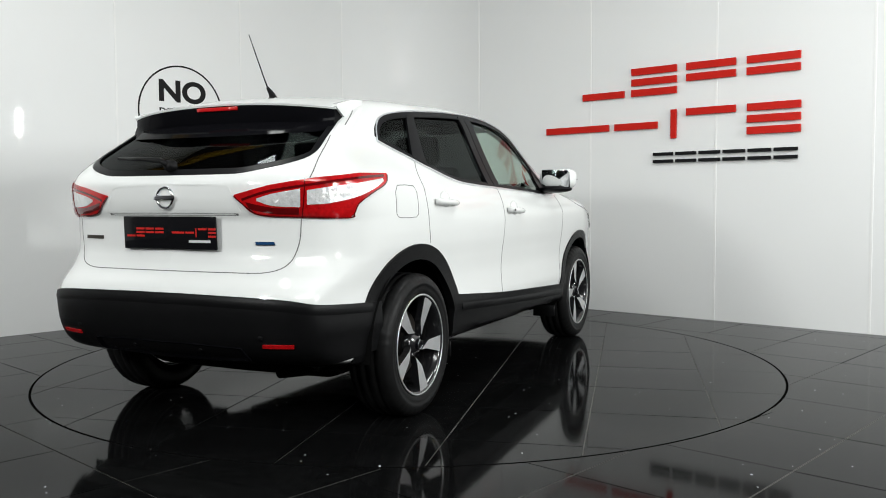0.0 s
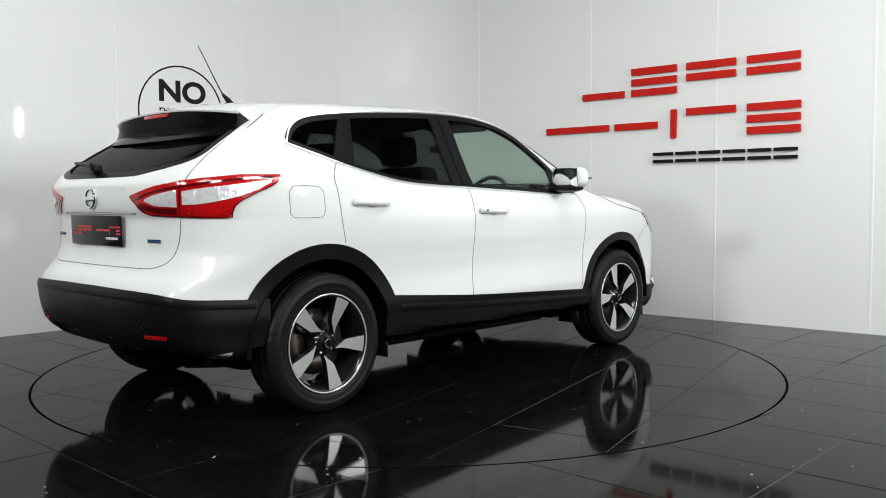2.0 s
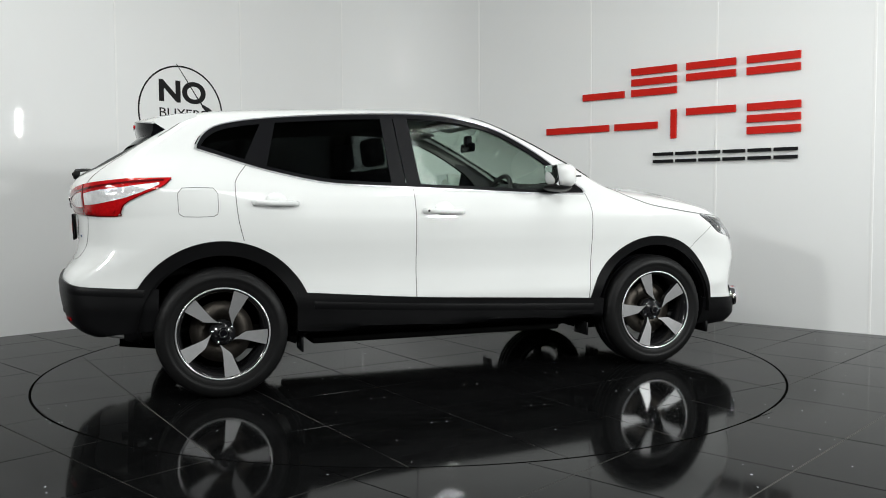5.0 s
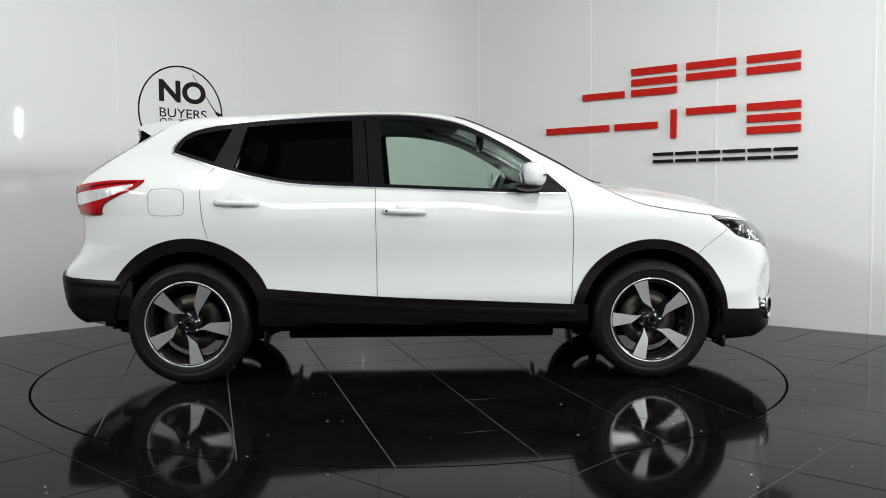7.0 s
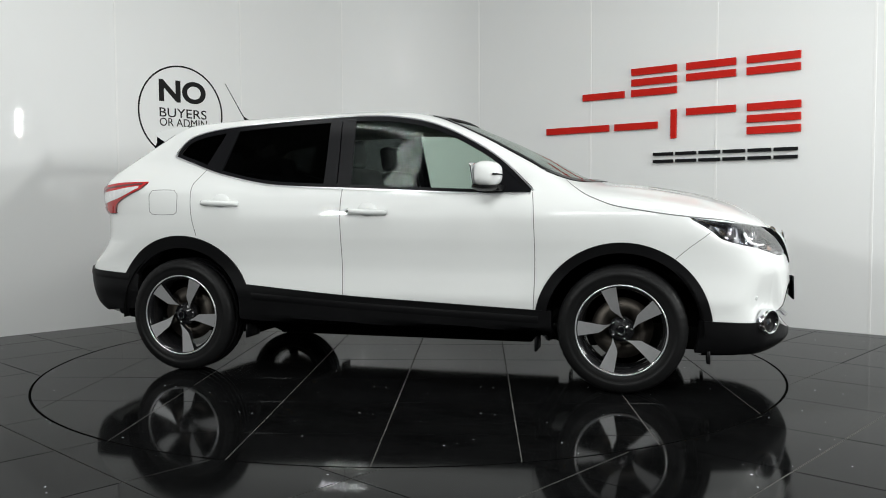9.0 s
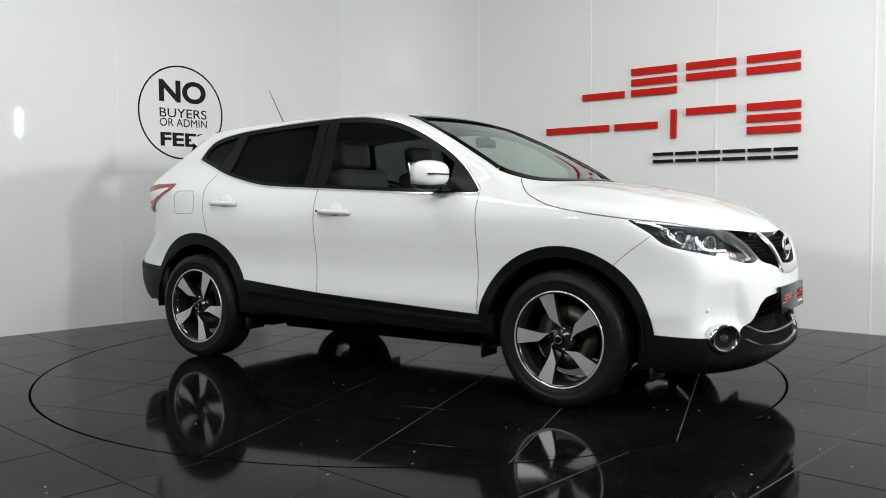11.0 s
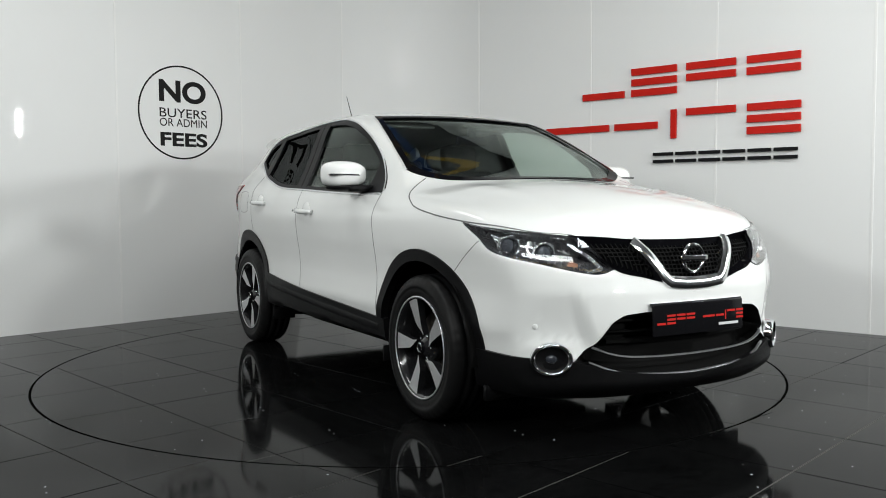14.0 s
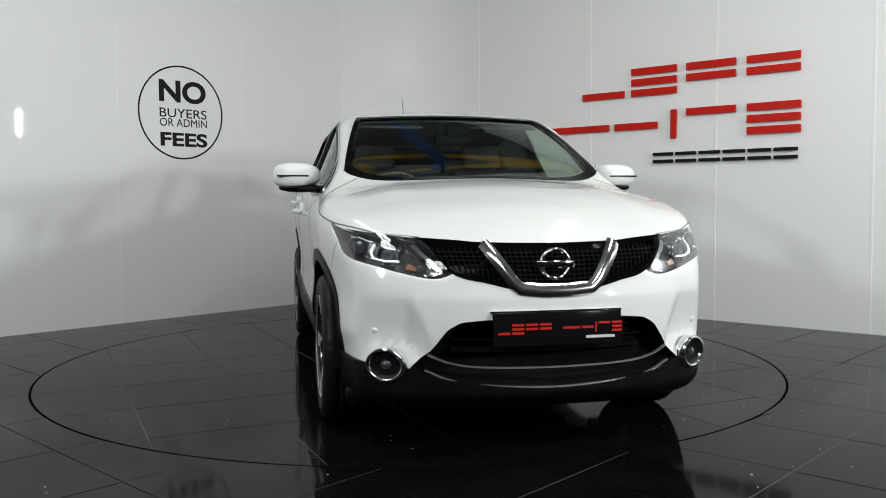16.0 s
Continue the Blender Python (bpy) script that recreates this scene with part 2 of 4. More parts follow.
def cut_tile(u0, u1, v0, v1, radius, inside):
    """A tile cut by a circle round the origin, as thin strips in its own axes, 8 mm deep."""
    v, f = [], []
    n = 30
    us = [u0 + (u1 - u0) * i / n for i in range(n + 1)]

    def spans(u):
        c = math.sqrt(max(radius * radius - u * u, 0)) if abs(u) < radius else 0
        if inside:
            return [(max(v0, -c), min(v1, c))]
        return [(v0, max(v0, min(v1, -c))), (min(v1, max(v0, c)), v1)] if abs(u) < radius else [(v0, (v0 + v1) / 2), ((v0 + v1) / 2, v1)]

    for a, b in zip(us, us[1:]):
        for (p0, p1), (q0, q1) in zip(spans(a), spans(b)):
            if p1 - p0 < 1e-5 and q1 - q0 < 1e-5:
                continue
            p1, q1 = max(p0, p1), max(q0, q1)
            k = len(v)
            v += [(a, p0, 0), (b, q0, 0), (b, q1, 0), (a, p1, 0), (a, p0, -.008), (b, q0, -.008), (b, q1, -.008), (a, p1, -.008)]
            f += [(k, k + 1, k + 2, k + 3), (k, k + 4, k + 5, k + 1), (k + 2, k + 6, k + 7, k + 3)]
    return mesh("tile", v, f) if f else None


def tile_mesh(w):
    bm = box_bm(w, w, .008, (0, 0, -.004), bevel=.0012, seg=1)
    bmesh.ops.delete(bm, geom=[q for q in bm.faces if q.normal.z < -.9], context="FACES")
    me = bpy.data.meshes.new("tile")
    bm.to_mesh(me)
    bm.free()
    me.materials.append(TILE)
    return me


def tiles(parent, off_u, off_v, turn, keep_in, reach):
    whole = tile_mesh(TILE_P - JOINT_W)
    m = Matrix.Rotation(turn, 4, "Z")
    place = m if keep_in else Matrix.Translation(PIVOT) @ m
    lim = R_TABLE - .007 if keep_in else R_TABLE + .007
    n = int(reach / TILE_P) + 2
    rest = []
    for i in range(-n, n):
        for j in range(-n, n):
            u0, v0 = off_u + i * TILE_P + JOINT_W / 2, off_v + j * TILE_P + JOINT_W / 2
            u1, v1 = u0 + TILE_P - JOINT_W, v0 + TILE_P - JOINT_W
            cu, cv = (u0 + u1) / 2, (v0 + v1) / 2
            far = max(math.hypot(u, w) for u in (u0, u1) for w in (v0, v1))
            near = math.hypot(max(u0, -u1, 0), max(v0, -v1, 0))
            centre = m @ Vector((cu, cv, 0)) + PIVOT
            if not keep_in:
                d = centre - CORNER
                if d.dot(N_A) < -.35 or d.dot(N_B) < -.35 or far < lim or not (-12 < centre.y and abs(centre.x) < 9):
                    continue
                if centre.y < -7.2 or abs(centre.x) > 6.5:
                    rest.append((cu, cv))
                    continue
            elif near > lim:
                continue
            if (keep_in and far < lim) or (not keep_in and near > lim):
                ob = new("tile", whole)
                ob.parent, ob.matrix_basis = parent, place @ Matrix.Translation((cu, cv, 0))
            else:
                me = cut_tile(u0, u1, v0, v1, lim, keep_in)
                if me:
                    me.materials.append(TILE)
                    ob = new("tile", me)
                    ob.parent, ob.matrix_basis = parent, place
    if rest:
        w = (TILE_P - JOINT_W) / 2
        v = [tuple(place @ Vector((cu + a * w, cv + b * w, 0))) for cu, cv in rest for a, b in ((-1, -1), (1, -1), (1, 1), (-1, 1))]
        ob = part("tiles", mesh("tiles", v, [(k, k + 1, k + 2, k + 3) for k in range(0, len(v), 4)]), TILE, parent, smooth=False)


ground = part("floor", box_bm(24, 24, .1, (0, -3, -.0535), bevel=0), GROUT, None, smooth=False)
tagged(ground, "polished black tiled showroom floor with pale grout", "floor", kind="structure")
tiles(ground, 0.3290, -0.0746, radians(-45), False, 15)

turntable = thing("turntable", "round turntable of polished black tiles set flush in the floor", "turntable")
bm = bmesh.new()
bmesh.ops.create_circle(bm, cap_ends=True, radius=R_TABLE - .005, segments=160, matrix=Matrix.Translation((0, 0, -.0025)))
part("bed", bm, GROUT, turntable, "grey grout bed", smooth=False)
tiles(turntable, 0, 0, radians(13.15), True, 2.3)
ring = part("turntable_gap", lathe([(R_TABLE - .007, -.0032), (R_TABLE + .007, -.0032), (R_TABLE + .007, -.0012), (R_TABLE - .007, -.0012)], 200, "z"), GAP, None, smooth=False)
ring.matrix_world = Matrix.Translation(PIVOT)
tagged(ring, "dark ring gap round the turntable", "gap", kind="structure")


# ---- signs on the wall ----
SIGN_M = Matrix((( A_DIR.x, 0, N_A.x, CORNER.x), (A_DIR.y, 0, N_A.y, CORNER.y), (0, 1, 0, 0), (0, 0, 0, 1)))
PLAIN_M = Matrix(((B_DIR.x, 0, N_B.x, CORNER.x), (B_DIR.y, 0, N_B.y, CORNER.y), (0, 1, 0, 0), (0, 0, 0, 1)))
wall_sign = thing("wall_sign", "raised red and black bar sign fixed to the white wall", "sign")
wall_sign.matrix_world = SIGN_M @ Matrix.Translation((2, 1.4, 0))


def sign_bar(u0, u1, z0, z1, mat):
    bm = box_bm(u1 - u0, z1 - z0, .02, ((u0 + u1) / 2 - 2, (z0 + z1) / 2 - 1.4, .022), bevel=.0015, seg=1)
    part("bar", bm, mat, wall_sign, smooth=False)


# plain bars, one group for each character's width
for u0, u1, z0, z1, bars in [(2.395, 2.832, 1.98, 2.232, "b"), (2.905, 3.344, 1.98, 2.232, "tmb"), (3.434, 3.872, 1.98, 2.232, "tm"), (3.965, 4.40, 1.98, 2.232, "tm"),
                             (1.985, 2.676, 1.585, 1.84, "m"), (2.735, 3.166, 1.585, 1.84, "m"), (3.292, 3.345, 1.585, 1.84, "f"), (3.436, 3.876, 1.585, 1.84, "t"), (3.972, 4.408, 1.585, 1.84, "tmb")]:
    for b in bars:
        h = .062
        z = {"t": z1 - h, "m": (z0 + z1) / 2 - h / 2, "b": z0, "f": z0}[b]
        sign_bar(u0, u1, z, z1 if b == "f" else z + h, SIGNRED)
for i in range(6):
    u0 = 3.125 + i * .2145
    sign_bar(u0, u0 + .19, 1.374, 1.402, SIGNBLACK)
    sign_bar(u0, u0 + .19, 1.438, 1.466, SIGNBLACK)

notice = thing("wall_notice", "round black vinyl notice lettered on the white wall", "notice")
notice.matrix_world = PLAIN_M @ Matrix.Translation((-2.738, 1.85, 0))
bm = lathe([(.405, .0006), (.42, .0006), (.42, .0022), (.405, .0022)], 96, "z")
part("ring", bm, VINYL, notice, smooth=False)


def lettering(text, width, height, at, bold, parent, mat, depth=.0012):
    cu = bpy.data.curves.new(text, "FONT")
    cu.body, cu.size, cu.extrude, cu.offset, cu.resolution_u = text, 1, .001, bold, 6
    cu.align_x, cu.align_y = "LEFT", "BOTTOM_BASELINE"
    tmp = new("lettering", cu)
    me = bpy.data.meshes.new_from_object(tmp.evaluated_get(bpy.context.evaluated_depsgraph_get()))
    bpy.data.objects.remove(tmp)
    co = np.array([v.co[:] for v in me.vertices])
    lo, hi = co.min(0), co.max(0)
    for v in me.vertices:
        v.co = ((v.co.x - lo[0]) / (hi[0] - lo[0]) * width + at[0], (v.co.y - lo[1]) / (hi[1] - lo[1]) * height + at[1], .0008 + (v.co.z - lo[2]) / max(hi[2] - lo[2], 1e-6) * depth)
    me.materials.clear()
    return part("lettering", me, mat, parent, smooth=False)


lettering("NO", .465, .20, (-.218, .087), .035, notice, VINYL)
lettering("BUYERS", .467, .082, (-.216, -.047), .004, notice, VINYL)
lettering("OR ADMIN", .470, .072, (-.217, -.127), .001, notice, VINYL)
lettering("FEES", .467, .125, (-.213, -.305), .032, notice, VINYL)


# The car's skin as one smooth field: x forward, y to its left, z up; origin on the floor midway between the axles.
def curve(knots):
    """A smooth monotone table through (u, v) knots."""
    u = np.array([k[0] for k in knots], float)
    v = np.array([k[1] for k in knots], float)
    h, s = np.diff(u), np.diff(v) / np.diff(u)
    d = np.zeros(len(u))
    d[0], d[-1] = s[0], s[-1]
    for i in range(1, len(u) - 1):
        if s[i - 1] * s[i] > 0:
            w1, w2 = 2 * h[i] + h[i - 1], h[i] + 2 * h[i - 1]
            d[i] = (w1 + w2) / (w1 / s[i - 1] + w2 / s[i])
    uu = np.linspace(u[0], u[-1], 400)
    k = np.clip(np.searchsorted(u, uu) - 1, 0, len(h) - 1)
    t = (uu - u[k]) / h[k]
    vv = ((2 * t**3 - 3 * t**2 + 1) * v[k] + (t**3 - 2 * t**2 + t) * h[k] * d[k]
          + (3 * t**2 - 2 * t**3) * v[k + 1] + (t**3 - t**2) * h[k] * d[k + 1])
    return lambda q: np.interp(q, uu, vv)


SECTION = curve([(.18, .79), (.26, .83), (.34, .852), (.44, .862), (.50, .870), (.56, .866), (.64, .862), (.74, .870), (.84, .884), (.93, .890),
                 (1.0, .880), (1.06, .862), (1.10, .842), (1.2, .79), (1.35, .722), (1.5, .658), (1.58, .60), (1.7, .45)])
SHOULDER_RISE = curve([(-2.2, .15), (-1.5, .125), (-.7, .0), (2.2, .0)])
LOW_TAPER = curve([(-2.2, .16), (-1.85, .072), (-1.5, .03), (-1.0, .010), (-.5, 0), (1.0, .0), (1.4, .01), (1.7, .05), (2.0, .11), (2.3, .22)])
HIGH_TAPER = curve([(-2.2, .26), (-1.8, .14), (-1.4, .085), (-1.0, .02), (-.4, .0), (.2, .0), (.8, .055), (1.2, .055), (1.7, .062), (2.2, .18)])
NOSE = curve([(.18, 2.08), (.235, 2.17), (.285, 2.215), (.34, 2.215), (.41, 2.216), (.48, 2.228), (.56, 2.231), (.64, 2.229), (.70, 2.215), (.76, 2.198), (.82, 2.174), (.87, 2.135),
              (.92, 2.10), (1.0, 2.03), (1.3, 1.6), (1.7, .9)])
NOSE_PLAN = curve([(0, 0), (.2, .004), (.4, .036), (.55, .092), (.65, .148), (.72, .198), (.78, .265), (.84, .41), (.9, .73)])
TAIL = curve([(.18, -1.62), (.28, -1.74), (.32, -1.88), (.36, -2.04), (.43, -2.108), (.50, -2.13), (.58, -2.14), (.63, -2.138), (.67, -2.124), (.72, -2.088), (.77, -2.068),
              (.84, -2.055), (.95, -2.055), (1.0, -2.075), (1.05, -2.085), (1.11, -2.088), (1.15, -2.07), (1.245, -1.95), (1.36, -1.76), (1.47, -1.58), (1.56, -1.44), (1.7, -1.2)])
TAIL_PLAN = curve([(0, 0), (.36, .018), (.55, .05), (.68, .105), (.76, .18), (.81, .28), (.86, .48), (.9, .75)])
TOP = curve([(-2.2, 1.38), (-1.75, 1.50), (-1.45, 1.553), (-1.2, 1.573), (-.85, 1.589), (-.5, 1.601), (-.2, 1.602), (.05, 1.592), (.22, 1.560), (.5, 1.452), (.8, 1.313),
             (1.06, 1.180), (1.17, 1.150), (1.35, 1.130), (1.55, 1.103), (1.75, 1.064), (1.9, 1.018), (2.02, .958), (2.1, .915), (2.2, .85), (2.4, .72)])
CROWN = curve([(-2.2, .07), (-1.4, .055), (-.5, .05), (.1, .045), (.4, .045), (.7, .052), (1.05, .065), (1.2, .060), (1.6, .068), (2.0, .088), (2.3, .14)])


def side_width(x, z):
    rise = SHOULDER_RISE(x) * np.clip((z - .9) / .2, 0, 1)
    high = np.clip((z - rise - .95) / .22, 0, 1)
    high = high * high * (3 - 2 * high)
    tuck = .24 * np.clip((.335 - z) / .05, 0, 1) * np.clip((.97 - np.abs(x)) / .1, 0, 1)
    return SECTION(z - rise) - tuck - LOW_TAPER(x) * (1 - high) - HIGH_TAPER(x) * high


def top_height(x, y):
    a = np.abs(y)
    ridge = .008 * np.exp(-((a - .52) / .09) ** 2) * np.clip((x - 1.15) / .2, 0, 1) * np.clip((2.0 - x) / .5, 0, 1)
    return TOP(x) - CROWN(x) * (a / .72) ** 2 + ridge


def skin(x, y, z):
    """Below zero inside the body."""
    a = np.abs(y)
    k = .02
    # hollow cheek round the parking sensor, bounded by a crease that runs from lamp to intake
    s = np.clip((a - .47 - (z - .40) * .30) / .05, 0, 1)
    drop = np.clip((.72 - z) / .24, 0, 1)
    cheek = .046 * s * s * (3 - 2 * s) * drop * drop * (3 - 2 * drop) * np.clip((z - .38) / .09, 0, 1) * np.clip((.88 - a) / .2, 0, 1)
    f = np.stack([a - side_width(x, z), (x - NOSE(z) + NOSE_PLAN(a) + cheek) * .9, (TAIL(z) + TAIL_PLAN(a) * (1 - .38 * np.clip((.80 - z) / .18, 0, 1)) - x) * .8, (z - top_height(x, y)) * .92, .2 + .05 * np.clip((.97 - np.abs(x)) / .1, 0, 1) - z])
    m = f.max(0)
    return m + k * np.log(np.exp((f - m) / k).sum(0))


def shoot(start, way, far):
    """Points where rays from inside the body leave it."""
    lo, hi = np.zeros(len(start)), np.full(len(start), float(far))
    for _ in range(40):
        mid = (lo + hi) / 2
        inside = skin(*(start + way * mid[:, None]).T) < 0
        lo, hi = np.where(inside, mid, lo), np.where(inside, hi, mid)
    return start + way * lo[:, None]


def outward(p):
    e = .004
    g = np.stack([skin(*(p + d).T) - skin(*(p - d).T) for d in np.eye(3) * e], 1)
    return g / np.linalg.norm(g, axis=1)[:, None]


# ---- the car ----
car = thing("car", "white compact crossover car with black lower cladding standing on the turntable", "car")
ARCHES = (1.323, -1.323)
HUB_Z = .345
CAR_SIZE = 1.009


def spread(points, n, smooth=True):
    """n points evenly along a 2D line through the given ones."""
    p = np.array(points, float)
    if len(p) > 2 and smooth:
        q = np.vstack([2 * p[0] - p[1], p, 2 * p[-1] - p[-2]])
        out = []
        for i in range(1, len(q) - 2):
            for t in np.linspace(0, 1, 12, endpoint=False):
                a, b, c, d = q[i - 1:i + 3]
                out.append(.5 * (2 * b + (c - a) * t + (2 * a - 5 * b + 4 * c - d) * t * t + (3 * b - a - 3 * c + d) * t**3))
        p = np.vstack([out, p[-1:]])
    s = np.r_[0, np.cumsum(np.linalg.norm(np.diff(p * np.array([1 / max(np.ptp(p[:, 0]), 1e-6), 1 / max(np.ptp(p[:, 1]), 1e-6)]), axis=0), axis=1))]
    t = np.linspace(0, s[-1], n)
    return np.stack([np.interp(t, s, p[:, 0]), np.interp(t, s, p[:, 1])], 1)


def cast(view, uv, side):
    """Points of the skin met from inside along a family of rays. side: -1 right of the car, 1 left."""
    u, v = uv[:, 0], uv[:, 1]
    o, e = np.zeros_like(u), np.ones_like(u)
    if view == "side":
        st, wy = (u, o, v), (o, e * side, o)
    elif view == "barrel":
        a = np.radians(v)
        st, wy = (u, o, e * .55), (o, side * np.sin(a), np.cos(a))
    elif view == "nose":
        a = np.radians(u)
        st, wy = (e * 1.2, o, v), (np.cos(a), side * np.sin(a), o)
    elif view == "tail":
        a = np.radians(u)
        st, wy = (e * -1.2, o, v), (-np.cos(a), side * np.sin(a), o)
    elif view == "front":
        st, wy = (e * 1.2, u * side, v), (e, o, o)
    elif view == "rear":
        st, wy = (e * -1.0, u * side, v), (-e, o, o)
    else:
        st, wy = (u, v * side, e * .75), (o, o, e)
    p = shoot(np.stack(st, 1), np.stack(wy, 1), 2.5)
    return p, outward(p)


def patch(name, view, low, high, mat, parent=None, off=.003, thick=.012, n=24, m=8, side=-1, label="", dish=0, rim=.18, smooth=True, crown=0):
    """A shell that lies on the skin between two lines, off proud of it; dish sinks its middle."""
    a, b = spread(low, n, smooth), spread(high, n, smooth)
    s = np.linspace(0, 1, m)
    uv = (a[:, None] * (1 - s[None, :, None]) + b[:, None] * s[None, :, None]).reshape(-1, 2)
    p, q = cast(view, uv, side)
    depth = np.full(len(p), float(off)) + crown * (1 - (2 * np.tile(s, n) - 1) ** 2)
    if dish:
        t = np.linspace(0, 1, n)[:, None] * np.ones(m)
        w = np.ones(n)[:, None] * s
        edge = np.minimum(np.minimum(t, 1 - t) * (n / m) * .5, np.minimum(w, 1 - w)) / rim
        depth = depth - dish * np.clip(edge, 0, 1).ravel()
    outer = p + q * depth[:, None]
    inner = p + q * (depth - thick)[:, None]
    k = n * m
    ix = np.arange(k).reshape(n, m)
    f = [(ix[i, j], ix[i + 1, j], ix[i + 1, j + 1], ix[i, j + 1]) for i in range(n - 1) for j in range(m - 1)]
    f += [tuple(k + w for w in reversed(q4)) for q4 in f]
    edge = list(ix[:, 0]) + list(ix[-1, 1:]) + list(ix[-2::-1, -1]) + list(ix[0, -2:0:-1])
    f += [(edge[i], k + edge[i], k + edge[(i + 1) % len(edge)], edge[(i + 1) % len(edge)]) for i in range(len(edge))]
    bm = bmesh.new()
    bv = [bm.verts.new(tuple(map(float, v))) for v in np.vstack([outer, inner])]
    for q4 in f:
        try:
            bm.faces.new([bv[i] for i in q4])
        except ValueError:
            pass
    bmesh.ops.recalc_face_normals(bm, faces=bm.faces)
    ob = part(name, bm, mat, parent or car, label)
    ob.data.set_sharp_from_angle(angle=radians(42))
    return ob


def strip(name, view, line, width, mat, parent=None, off=.002, thick=.006, n=40, side=-1, label="", closed=False, smooth=True, scale=(1, 1), m=2, crown=0):
    """A band of even width along a line on the skin. scale: metres per unit of the two coordinates."""
    p = spread(list(line) + ([line[0]] if closed else []), n, smooth)
    g = np.gradient(p * np.array(scale), axis=0)
    if closed:
        g[0] = g[-1] = g[0] + g[-1]
    nrm = np.stack([-g[:, 1], g[:, 0]], 1)
    nrm /= np.maximum(np.linalg.norm(nrm, axis=1), 1e-9)[:, None]
    d = nrm * width / 2 / np.array(scale)
    return patch(name, view, [tuple(v) for v in p - d], [tuple(v) for v in p + d], mat, parent, off, thick, n, m, side, label, smooth=False, crown=crown)


def within(px, py, poly):
    r = np.zeros(len(px), bool)
    k = len(poly)
    for i in range(k):
        (x0, y0), (x1, y1) = poly[i], poly[(i + 1) % k]
        c = (y0 > py) != (y1 > py)
        with np.errstate(divide="ignore", invalid="ignore"):
            r ^= c & (px < (x1 - x0) * (py - y0) / (y1 - y0 + 1e-12) + x0)
    return r


# outlines on the skin
WIN_TOP = [(-1.425, 1.335), (-1.39, 1.385), (-1.30, 1.438), (-1.092, 1.474), (-.72, 1.505), (-.357, 1.522), (-.1, 1.522), (.08, 1.503), (.25, 1.463), (.43, 1.385), (.643, 1.255), (.83, 1.092)]
WIN_LOW = [(-1.425, 1.328), (-1.29, 1.283), (-1.08, 1.215), (-.79, 1.152), (-.55, 1.132), (-.289, 1.122), (.1, 1.105), (.502, 1.088), (.83, 1.085)]
WINDOW_HOLE = WIN_TOP + WIN_LOW[::-1]
WS_BASE = [(.885, -.684), (.95, -.643), (1.06, -.50), (1.125, -.30), (1.15, 0), (1.125, .30), (1.06, .50), (.95, .643), (.885, .684)]
WS_HEAD = [(.225, -.540), (.242, -.45), (.258, -.25), (.263, 0), (.258, .25), (.242, .45), (.225, .540)]
RG_LOW = [(-.64, 1.245), (-.55, 1.20), (-.40, 1.168), (0, 1.160), (.40, 1.168), (.55, 1.20), (.64, 1.245)]
RG_TOP = [(-.575, 1.46), (-.3, 1.485), (0, 1.49), (.3, 1.485), (.575, 1.46)]
LAMP_TOP = [(60.6, .944), (54.5, .927), (46, .911), (39.3, .898), (31.6, .880), (27, .820), (23.0, .752)]
LAMP_LOW = [(60.6, .937), (55.3, .879), (51.6, .826), (46, .797), (41, .779), (28, .731), (23.0, .745)]
GRILLE_TOP = [(-.535, .889), (-.38, .878), (-.27, .869), (0, .864), (.27, .869), (.38, .878), (.535, .889)]
GRILLE_LOW = [(-.535, .878), (-.405, .750), (-.27, .712), (-.15, .684), (0, .676), (.15, .684), (.27, .712), (.405, .750), (.535, .878)]
INTAKE_TOP = [(-.575, .372), (-.50, .440), (-.43, .535), (-.38, .563), (-.28, .572), (0, .574), (.28, .572), (.38, .563), (.43, .535), (.50, .440), (.575, .372)]
INTAKE_LOW = [(-.575, .366), (-.50, .345), (-.314, .312), (0, .292), (.314, .312), (.50, .345), (.575, .366)]


